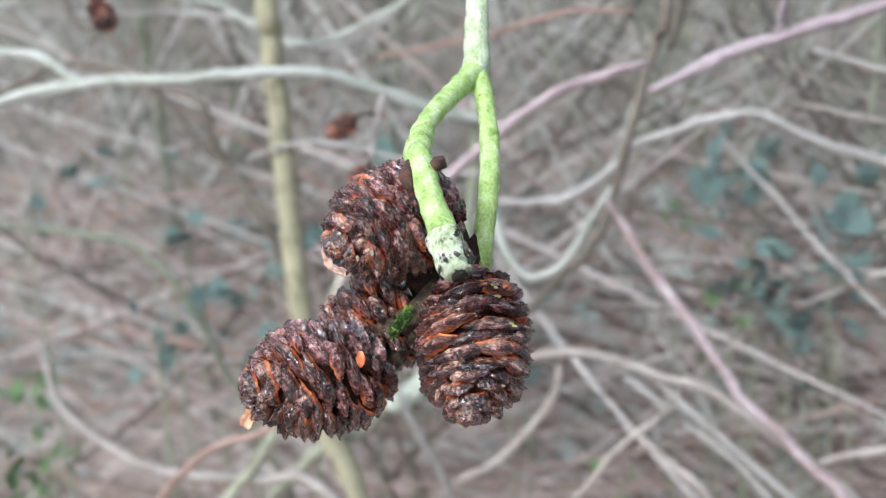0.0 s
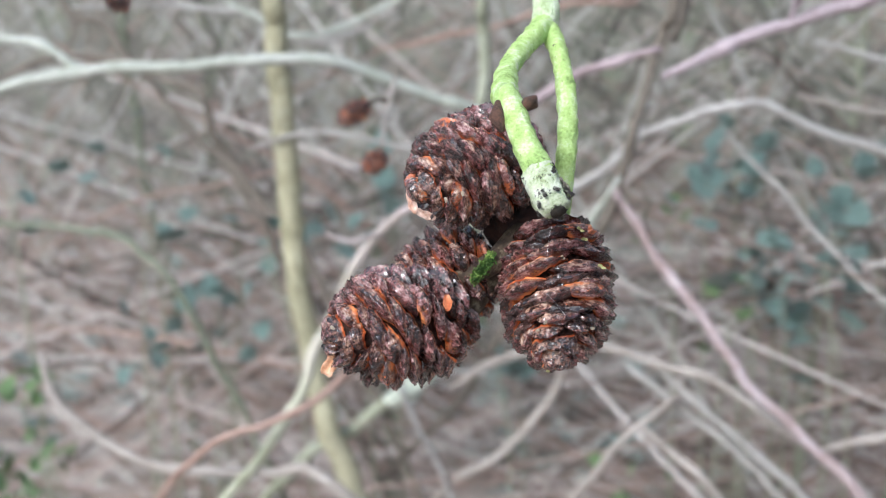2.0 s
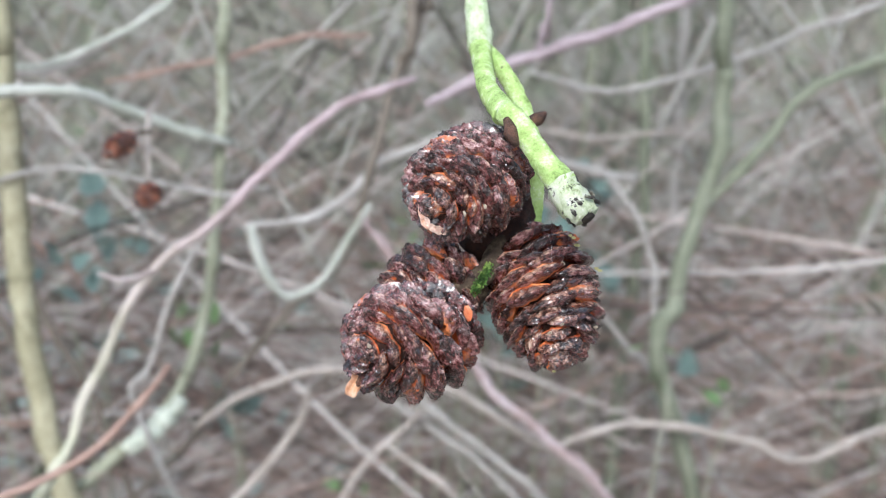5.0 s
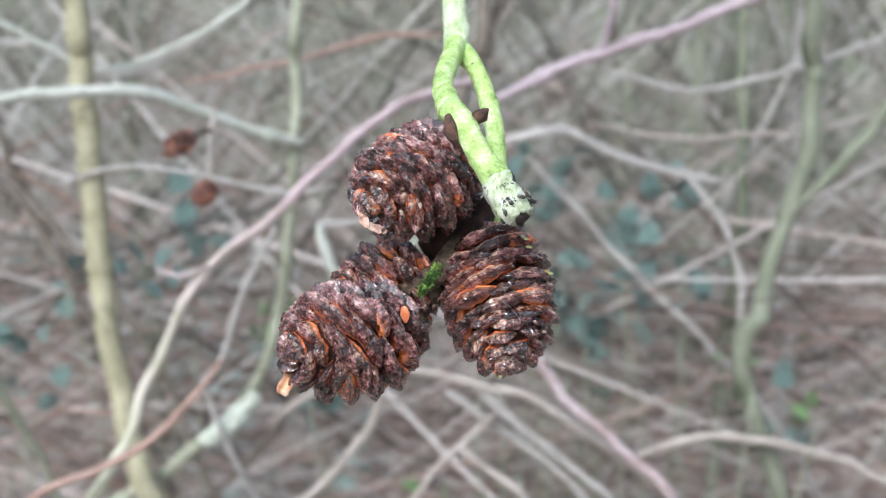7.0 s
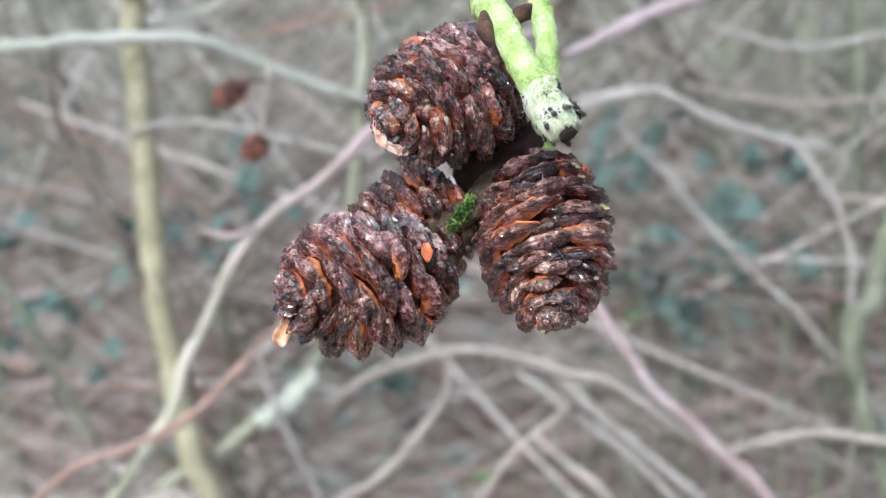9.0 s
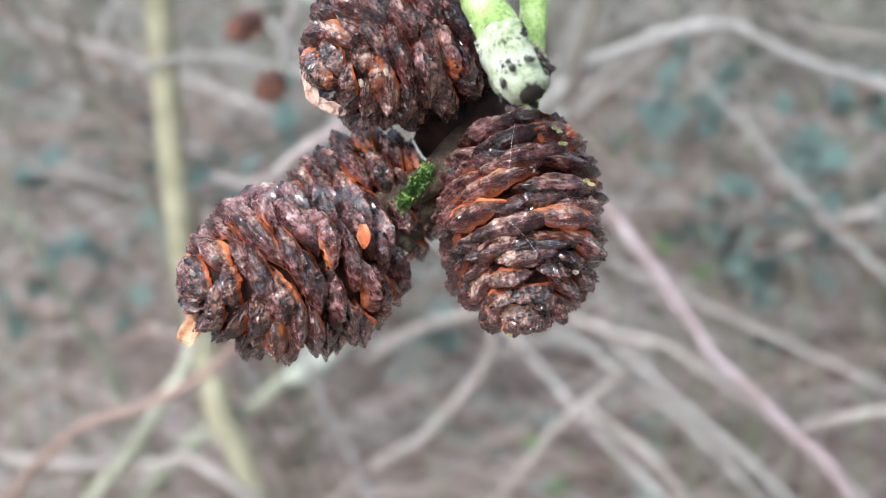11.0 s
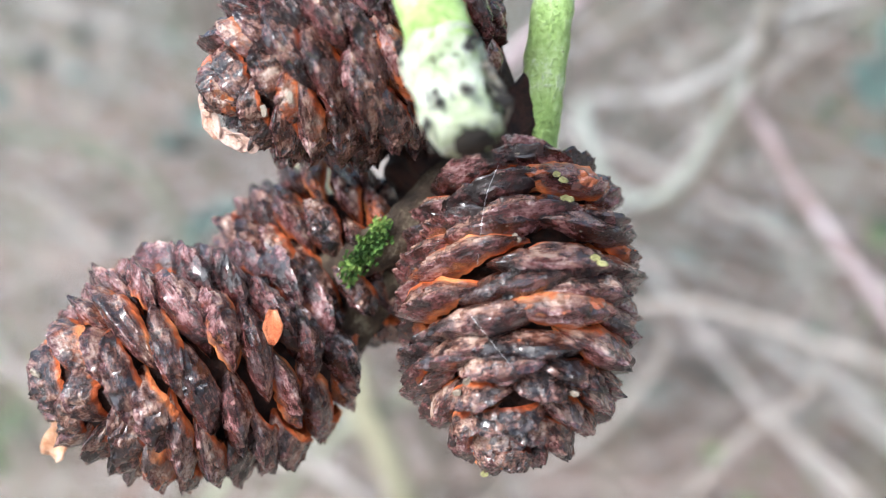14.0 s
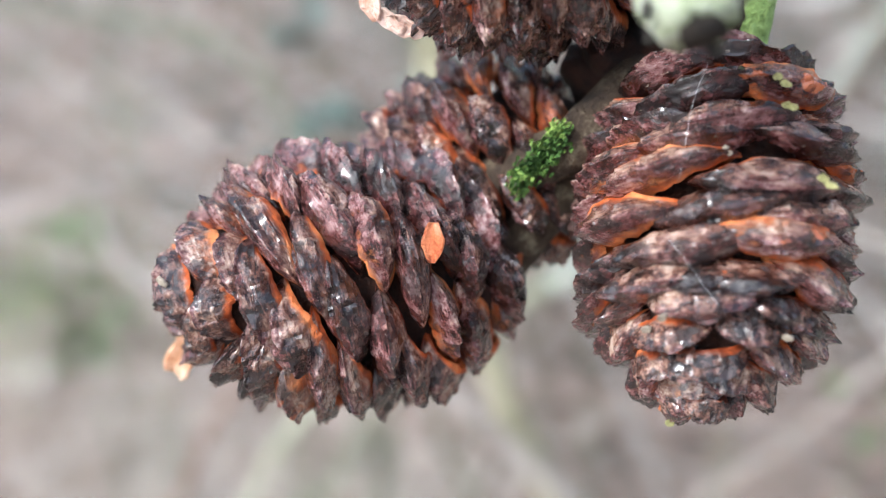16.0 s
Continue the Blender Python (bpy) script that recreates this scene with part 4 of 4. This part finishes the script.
alder_cone((-0.0912, 0.0900, 1.3253), (-0.0865, 0.0880, 1.3189), 0.0027, 44, 23, "small russet cone high in the thicket", (-0.0954, 0.0940, 1.3276))
twig("bare_twig", "short tan twiglet hanging from a pale branch", tan, [(-0.0450, 0.1220, 1.3020), (-0.0446, 0.1173, 1.2987), (-0.0444, 0.1127, 1.2949), (-0.0448, 0.1080, 1.2890)], 0.00118, 0.00069)

# ---- deeper thicket: upright stems, a tangle of dead stalks, ivy and bramble sprigs ----
rnd = random.Random(17)
for k in range(16):
    x, y = rnd.uniform(0.01, 0.21), rnd.uniform(0.17, 0.36)
    if k > 11:
        x = rnd.uniform(-0.17, 0.0)
    lean = rnd.gauss(0, 0.05)
    zs = (-0.05, 0.5, 1.0, 1.2, 1.26, 1.32, 1.4, 1.9)
    pts = [(x + lean * (z - 1.28) + rnd.gauss(0, 0.004), y + rnd.gauss(0, 0.004), z) for z in zs]
    r = rnd.uniform(0.0012, 0.0030)
    twig("shrub_stem", "slender upright olive-grey stem deeper in the thicket", rnd.choice((mossy, mossy, olive, grey)), pts, r * 1.2, r * 0.7)

deep = random.Random(41)
for k in range(9):
    x, y, lean = deep.uniform(0.13, 0.33), deep.uniform(0.20, 0.42), deep.gauss(0.04, 0.06)
    pts = [(x + lean * (z - 1.28) + deep.gauss(0, 0.004), y + deep.gauss(0, 0.004), z) for z in (-0.05, 0.5, 1.0, 1.2, 1.26, 1.32, 1.4, 1.9)]
    r = deep.uniform(0.0030, 0.0060)
    twig("shrub_stem", "mossy olive upright stem at the edge of the thicket", mossy, pts, r * 1.2, r * 0.8)

low_pieces, high_pieces = [], []
for k in range(1050):
    y = 0.155 + 0.30 * rnd.random() ** 1.3
    d = y + 0.14
    low = rnd.random() < 0.62
    c = Vector((rnd.uniform(-0.62, 0.62) * d, y, 1.335 - (rnd.uniform(0.20, 0.58) if low else rnd.uniform(-0.10, 0.26)) * d))
    tilt = rnd.uniform(-1.0, 1.0) if low else rnd.choice((-1, 1)) * rnd.uniform(0.3, 3.0)
    way = Vector((1, rnd.uniform(-0.4, 0.4), tilt)).normalized() * rnd.uniform(0.05, 0.17) * d / 0.3
    bend = Vector((rnd.uniform(-1, 1), rnd.uniform(-1, 1), rnd.uniform(-1, 1))) * 0.035 * d
    r = rnd.choice((0.0006, 0.0008, 0.0011, 0.0015, 0.0021)) * d
    (low_pieces if c.z < 1.335 - 0.22 * d else high_pieces).append(tube([c - way, c + bend, c + way * 0.5 + bend * 0.5, c + way], [r * 0.5, r, r * 0.8, r * 0.3], sides=5, step=0.012, rough=0.06, freq=90, capped=False))
stuff("dead_stalks", "low tangle of dead brown stalks close behind the twigs", "stalks", low_pieces, brown_tangle)
stuff("dead_stalks", "tangle of grey-green stalks deeper in the thicket", "stalks", high_pieces, green_tangle)


def leaf_mesh(name, outline, material):
    """A small leaf with a folded midrib and turned-up lobes, from half of its outline."""
    right = [Vector((x, y, 0.16 * x)) for x, y in outline]
    left = [Vector((-v.x, v.y, v.z)) for v in right[1:-1]]
    mid = [Vector((0, v.y, -0.02)) for v in right[1:-1]]
    v = right + left + mid
    n = len(right)
    f = []
    for k in range(1, n - 2):
        a, b = n + len(left) + k - 1, n + len(left) + k
        f += [(k, k + 1, b, a), (n + k, n + k - 1, a, b)]
    a, b = n + len(left), n + len(left) + len(mid) - 1
    f += [(0, 1, a), (0, a, n), (n - 2, n - 1, b), (n - 1, n + len(left) - 1, b)]
    me = bpy.data.meshes.new(name)
    me.from_pydata(v, [], f)
    me.materials.append(material)
    return me


ivy_leaf = leaf_mesh("leaf", [(0, 0), (0.30, -0.06), (0.52, 0.22), (0.34, 0.40), (0.40, 0.62), (0.16, 0.74), (0, 1.05)], ivy_mat)
bramble_mat = plain("bramble_leaf", [(0.3, (0.075, 0.135, 0.050)), (0.5, (0.15, 0.24, 0.10)), (0.7, (0.26, 0.36, 0.17))], 40, rough=0.45)
bramble_leaf = leaf_mesh("leaf", [(0, 0), (0.22, 0.10), (0.36, 0.35), (0.33, 0.60), (0.16, 0.86), (0, 1.05)], bramble_mat)


def sprig(name, label, place, mesh, count, size, spread_out):
    """A thin climbing stem from the ground with leaves round its top."""
    top = Vector(place)
    thing = new(name)
    thing.location = (top.x + rnd.uniform(-0.05, 0.05), top.y + 0.06, 0.0)
    tagged(thing, label, name.replace("_", " ").split()[0], "sprigs in the thicket")
    o = thing.location
    way = [Vector((0, 0, -0.02)), (top - o) * 0.5 + Vector((rnd.gauss(0, 0.01), 0.02, 0)), (top - o) * 0.93 + Vector((rnd.gauss(0, 0.006), 0.006, 0)), top - o]
    v, f = tube(way, [0.0008, 0.0007, 0.0005, 0.0002], sides=6, step=0.02, rough=0.05, freq=60)
    part("stem", v, f, olive, thing)
    for k in range(count):
        ob = new("leaf", mesh)
        ob.parent = thing
        g = size * rnd.uniform(0.65, 1.25)
        p = top - o + Vector((rnd.gauss(0, spread_out), rnd.uniform(-0.3, 1.0) * spread_out, rnd.gauss(0, spread_out)))
        ob.matrix_basis = Matrix.LocRotScale(p, Euler((rnd.uniform(0.2, 1.3), rnd.uniform(-0.7, 0.7), rnd.uniform(0, 6.28))), (g, g, g))


for x, z in ((0.017, 1.273), (0.026, 1.264), (0.035, 1.253), (0.044, 1.257), (0.040, 1.241), (0.027, 1.252), (0.032, 1.246), (0.047, 1.240), (0.055, 1.256), (0.052, 1.272), (0.027, 1.279), (0.082, 1.221), (-0.028, 1.222), (-0.059, 1.266)):
    sprig("ivy_sprig", "thin ivy stem with small blue-green leaves", (x, 0.157 + rnd.uniform(-0.004, 0.012), z), ivy_leaf, rnd.randint(6, 10), 0.0062, 0.0066)
for x, z in ((-0.114, 1.264), (-0.086, 1.259), (-0.100, 1.241), (-0.114, 1.227), (-0.125, 1.279), (-0.147, 1.273), (-0.093, 1.229), (-0.067, 1.262)):
    sprig("ivy_sprig", "thin ivy stem with small blue-green leaves", (x, 0.138 + rnd.uniform(-0.004, 0.010), z), ivy_leaf, rnd.randint(5, 8), 0.0056, 0.0056)
for x, y, z, n in ((0.009, 0.155, 1.264, 8), (0.023, 0.155, 1.242, 6), (-0.037, 0.150, 1.244, 12), (0.000, 0.150, 1.202, 5), (0.085, 0.130, 1.232, 5), (0.070, 0.130, 1.239, 4), (-0.126, 0.100, 1.233, 10), (-0.121, 0.100, 1.222, 10), (-0.130, 0.102, 1.212, 12)):
    sprig("bramble_sprig", "fresh green leafy bramble sprig in the thicket", (x, y, z), bramble_leaf, n, 0.0050, 0.0042)

# ---- the alder twig with its cones ----
alder = new("alder_twig")
alder.location = (0.0032, 0.0215, 1.3242)
O = alder.location.copy()
tagged(alder, "thin alder twig coated in bright green algae", "twig")


def limb(name, points, radii, material, label="", step=0.0006, rough=0.08, freq=900.0):
    v, f = tube([Vector(p) - O for p in points], radii, sides=18, step=step, rough=rough, freq=freq)
    return part(name, v, f, material, alder, label)


limb("stem", [(-0.0980, 0.1440, 1.7000), (-0.0300, 0.0860, 1.5400), (-0.0010, 0.0440, 1.4000), (0.0024, 0.0290, 1.3450), (0.0026, 0.0250, 1.3330), (0.0032, 0.0215, 1.3240)], [0.0022, 0.0018, 0.0015, 0.00135, 0.0013, 0.0017], algae_pale, "pale green upper stem")
limb("side_shoot", [(0.0032, 0.0215, 1.3242), (0.0022, 0.0145, 1.3228), (0.0014, 0.0068, 1.3208), (0.0022, 0.0004, 1.3188)], [0.0015, 0.0012, 0.00115, 0.0015], algae)
limb("main_shoot", [(0.0032, 0.0215, 1.3240), (0.0056, 0.0165, 1.3212), (0.0072, 0.0120, 1.3165), (0.0077, 0.0082, 1.3110), (0.0073, 0.0070, 1.3060), (0.0068, 0.0068, 1.3010)], [0.0014, 0.00105, 0.00115, 0.00115, 0.0012, 0.0012], algae)
limb("stub", [(0.0022, 0.0006, 1.3190), (0.0034, -0.0016, 1.3180), (0.0052, -0.0042, 1.3150), (0.0074, -0.0070, 1.3120)], [0.0014, 0.0014, 0.00135, 0.0017], algae)
limb("broken_end", [(0.0071, -0.0067, 1.3123), (0.0083, -0.0082, 1.3106), (0.0095, -0.0096, 1.3091)], [0.0017, 0.0019, 0.0014], stub_mat, "blackened broken end of the stub", rough=0.16)
# solid dark plug; the shade inside the hole is put into its colour
limb("hole_plug", [(0.0089, -0.0089, 1.3098), (0.00970, -0.00982, 1.30888)], [0.0006, 0.00078], hole_mat, "dark plug for the hole in the broken end")
limb("bud", [(0.0042, -0.0014, 1.3178), (0.0054, -0.0020, 1.3186), (0.0062, -0.0027, 1.3194)], [0.0005, 0.0008, 0.0002], bud_mat, "small dark bud", rough=0.2)
limb("bud_scale", [(0.0022, -0.0016, 1.3184), (0.0022, -0.0032, 1.3172), (0.0028, -0.0038, 1.3158)], [0.0006, 0.0008, 0.0003], bud_mat, "dark dry bud scale", rough=0.2)
# dark lumps added to close see-through gaps; near-black stands for the shade there
limb("gap_lump", [(0.0070, 0.0070, 1.3080), (0.0058, 0.0062, 1.3056), (0.0042, 0.0056, 1.3032), (0.0026, 0.0054, 1.3010)], [0.0007, 0.0016, 0.0026, 0.0014], core_mat, "dark rough lump closing the gap where the cone stalks meet", rough=0.2)
limb("gap_lump", [(0.0042, 0.0080, 1.3060), (0.0028, 0.0068, 1.3045), (0.0012, 0.0062, 1.3030), (-0.0004, 0.0062, 1.3012)], [0.0014, 0.0025, 0.0028, 0.0016], core_mat, "dark rough lump closing the gap where the cone stalks meet", rough=0.25)
limb("peduncle", [(0.0046, 0.0060, 1.3036), (0.0026, 0.0034, 1.3020), (0.0006, 0.0012, 1.3001), (-0.0018, 0.0006, 1.2988), (-0.0040, 0.0008, 1.2976)], [0.0014, 0.0015, 0.0013, 0.0012, 0.0010], stalk_mat, "rough grey-brown peduncle")
rnd = random.Random(11)
mv, mf = [], []
for k in range(620):
    t = rnd.random()
    c = Vector((0.0008, 0.0010, 1.3011)).lerp(Vector((-0.0010, -0.0004, 1.2988)), t) + Vector((rnd.gauss(0, 0.00024), rnd.gauss(-0.0011, 0.00020), rnd.gauss(0, 0.00026))) + Vector((0.0, -0.0002, 0.0003)) * math.sin(17 * t) - O
    d = Vector((rnd.uniform(-1, 1), rnd.uniform(-1.2, 0.4), rnd.uniform(-0.4, 1))).normalized() * rnd.uniform(0.0002, 0.0004)
    s = d.orthogonal().normalized() * 0.00012
    o = len(mv)
    mv += [c - s, c + d * 0.5 - s * 1.2, c + d, c + d * 0.5 + s * 1.2, c + d * 0.5 + d.cross(s).normalized() * 0.00012]
    mf += [(o, o + 1, o + 4), (o + 1, o + 2, o + 4), (o + 2, o + 3, o + 4), (o + 3, o, o + 4)]
tagged(part("moss_tuft", mv, mf, moss_mat, alder, "tuft of green moss"), kind="stuff")

cone_a = alder_cone((-0.0014, 0.0015, 1.2933), (-0.0159, -0.0108, 1.2947), 0.0070, 84, 1, "old open dark brown alder cone with orange gaps", (0.0040, 0.0050, 1.3020), 0.90, 0.30)
cone_b = alder_cone((0.0067, 0.0073, 1.3047), (0.0089, -0.0051, 1.2898), 0.0068, 84, 2, "old open purple-brown alder cone hanging tip down", (0.0050, 0.0070, 1.3040), 1.08)
cone_c = alder_cone((0.0050, 0.0085, 1.3119), (-0.0078, -0.0039, 1.3090), 0.0067, 90, 3, "dark glossy old alder cone touching the green stub", (0.0052, 0.0072, 1.3060), 0.98, 0.24)
cone_d = alder_cone((0.0015, 0.0057, 1.2991), (-0.0118, 0.0012, 1.2955), 0.0062, 62, 4, "old alder cone half hidden behind the others", (0.0040, 0.0055, 1.3022), 0.88, 0.28)


def chip(name, cone, at, along, across, length, width, material, label, seed):
    """A thin torn chip on a cone: a curled, ragged sheet with some thickness."""
    rnd = random.Random(seed)
    at, along = Vector(at), Vector(along).normalized()
    across = Vector(across)
    across = (across - along * across.dot(along)).normalized()
    up = along.cross(across)
    nx, ny = 7, 8
    v, f = [], []
    for side in (1, -1):
        for j in range(ny):
            for i in range(nx):
                a, b = 2 * i / (nx - 1) - 1, j / (ny - 1)
                w = width * math.sin(math.pi * (0.10 + 0.82 * b)) ** (0.25 if length > 0.002 else 0.7) * (1 + 0.45 * noise.noise(Vector((b * 5, seed * 1.37, (a > 0) * 4.0))))
                z = width * (0.25 * a * a + 0.12 * noise.noise(Vector((a * 2, b * 3, seed)))) + side * 0.00007
                v.append(at + along * length * b * (1 + 0.12 * noise.noise(Vector((a * 3, seed, 4)))) + across * a * w * 0.5 + up * z)
    m = nx * ny
    for j in range(ny - 1):
        for i in range(nx - 1):
            k = j * nx + i
            f += [(k, k + 1, k + nx + 1, k + nx), (m + k, m + k + nx, m + k + nx + 1, m + k + 1)]
    rim = list(range(nx)) + [j * nx + nx - 1 for j in range(1, ny)] + [(ny - 1) * nx + i for i in range(nx - 2, -1, -1)] + [j * nx for j in range(ny - 2, 0, -1)]
    f += [(a, m + a, m + b, b) for a, b in zip(rim, rim[1:] + rim[:1])]
    inv = cone.matrix_world.inverted()
    ob = part(name, [inv @ q - inv @ at for q in v], f, material, cone, label)
    ob.location = inv @ at
    return ob


bpy.context.view_layer.update()
pale_chip = plain("pale_membrane", [(0.36, (0.55, 0.26, 0.16)), (0.50, (0.74, 0.52, 0.42)), (0.65, (0.84, 0.70, 0.62))], 900, rough=0.5)
pale_flake = plain("pale_flake", [(0.36, (0.58, 0.23, 0.10)), (0.50, (0.76, 0.42, 0.24)), (0.64, (0.86, 0.62, 0.45))], 1100, rough=0.5)
crumb_mat = plain("dusty_crumb", [(0.35, (0.30, 0.24, 0.18)), (0.65, (0.62, 0.54, 0.42))], 1500, rough=0.8)
lichen = plain("yellow_lichen", [(0.36, (0.26, 0.24, 0.10)), (0.48, (0.50, 0.48, 0.20)), (0.65, (0.66, 0.64, 0.40))], 1800, rough=0.9)
chip("torn_flake", cone_a, (-0.0150, -0.0086, 1.2916), (-0.45, -0.25, -0.85), (0.8, 0.0, -0.5), 0.0024, 0.0015, pale_flake, "pale orange torn flake", 1)
cam.data.dof.focus_object = chip("torn_flake", cone_a, (-0.00286, -0.00630, 1.29850), (0.10112, -0.44459, -0.90251), (0.96840, 0.24900, -0.01410), 0.0018, 0.0009, flake_mat, "bright orange torn flake", 4)
for k, (x, y, z, u, v, w) in enumerate([(-0.00769, -0.00276, 1.30930, 0.14, -0.29, -0.95), (-0.00753, -0.00310, 1.30818, 0.40, -0.20, -0.89), (-0.00706, -0.00333, 1.30714, 0.84, 0.03, -0.55), (-0.00640, -0.00331, 1.30671, 0.93, 0.13, -0.34)]):
    chip("membrane", cone_c, (x, y, z), (u, v, w), (-w + 0.6, 0.0, u), 0.0018, 0.0008 + 0.0001 * (k % 2), pale_chip, "pale peeling membrane", 3 + k)
for k, (x, y, z) in enumerate([(0.01011, 0.00011, 1.30474), (0.01047, 0.00012, 1.30451), (0.01065, -0.00045, 1.30372), (0.01100, -0.00037, 1.30368), (0.01269, -0.00230, 1.30139), (0.01304, -0.00228, 1.30119), (0.00757, -0.00506, 1.29008)]):
    chip("lichen", cone_b, (x, y, z), (0.9, 0.25 * (-1) ** k, -0.15), (0.0, 0.3, 0.9), 0.0004 + 0.0001 * (k % 3), 0.00030, lichen, "yellow-green lichen crust", 10 + k)
black_bark = plain("black_bark_flake", [(0.40, (0.012, 0.011, 0.010)), (0.52, (0.06, 0.05, 0.04)), (0.62, (0.40, 0.42, 0.32))], 1500, rough=0.7)
ring_bark = plain("wrinkled_bark", [(0.38, (0.05, 0.040, 0.030)), (0.50, (0.30, 0.26, 0.20)), (0.62, (0.62, 0.62, 0.50))], 1300, rough=0.8)
rnd = random.Random(29)
end, out = Vector((0.0088, -0.0088, 1.3100)), Vector((0.60, -0.63, -0.49)).normalized()
side = out.cross(Vector((0, 0, 1))).normalized()
top = side.cross(out)
for k in range(11):
    a = rnd.uniform(0, 2 * math.pi) if k > 7 else k * 0.785 + rnd.uniform(-0.3, 0.3)
    ray = side * math.cos(a) + top * math.sin(a)
    chip("bark_flake", alder, end + ray * 0.00175 - out * rnd.uniform(-0.0004, 0.0008), out + ray * rnd.uniform(0.0, 0.5), out.cross(ray), rnd.uniform(0.0009, 0.0016), rnd.uniform(0.0003, 0.0007), black_bark, "black flaking bark", 30 + k)
for k in range(14):
    # wrinkled rings of bark on the weathered side of the broken end
    a = math.pi + rnd.uniform(-0.9, 0.5)
    ray = side * math.cos(a) + top * math.sin(a)
    turn = out.cross(ray)
    chip("bark_ring", alder, end + ray * 0.00192 - turn * 0.0006 - out * (0.00018 * k - 0.0004), turn, out + ray * 0.4, rnd.uniform(0.0009, 0.0015), rnd.uniform(0.00025, 0.00045), ring_bark, "wrinkled grey-brown bark", 90 + k)
for k, (x, y, z) in enumerate([(0.00880, -0.0022, 1.30225), (0.00310, -0.0013, 1.30076), (0.01227, -0.0045, 1.2951), (0.00662, -0.0058, 1.2949), (0.00770, -0.0071, 1.2962)]):
    chip("membrane", cone_b, (x, y - 0.0001, z), (0.7, -0.2, -0.5 + 0.3 * k), (0.2, -0.4, 0.9), 0.0005, 0.00030, crumb_mat, "pale papery crumb", 60 + k)
for k, (x, y, z) in enumerate([(-0.01424, -0.0116, 1.2962)]):
    chip("membrane", cone_a, (x, y - 0.0001, z), (0.5, 0.2, -0.6), (0.6, -0.4, 0.5), 0.0006, 0.00040, crumb_mat, "pale papery crumb", 70 + k)
for k, (x, y, z) in enumerate([(-0.00314, -0.0049, 1.3089), (0.00023, -0.0026, 1.3127), (-0.00107, -0.0059, 1.3099)]):
    chip("membrane", cone_c, (x, y - 0.0001, z), (0.3, -0.2, -0.9), (0.9, -0.3, 0.2), 0.0006, 0.00035, crumb_mat, "pale papery crumb", 80 + k)
silk = plain("silk", [(0.4, (0.70, 0.70, 0.68)), (0.6, (0.85, 0.85, 0.84))], 300, rough=0.4)
for pts in ([(0.00748, -0.0006, 1.3052), (0.00745, -0.0026, 1.3040), (0.00738, -0.0039, 1.3010)], [(0.00750, -0.0055, 1.2991), (0.0087, -0.0064, 1.2984), (0.01023, -0.0061, 1.2963)]):
    v, f = tube(pts, [0.000006] * 3, sides=5, step=0.0004, rough=0.0)
    tagged(mesh_object("spider_thread", v, f, silk), "fine white spider thread stretched over a cone", "thread")
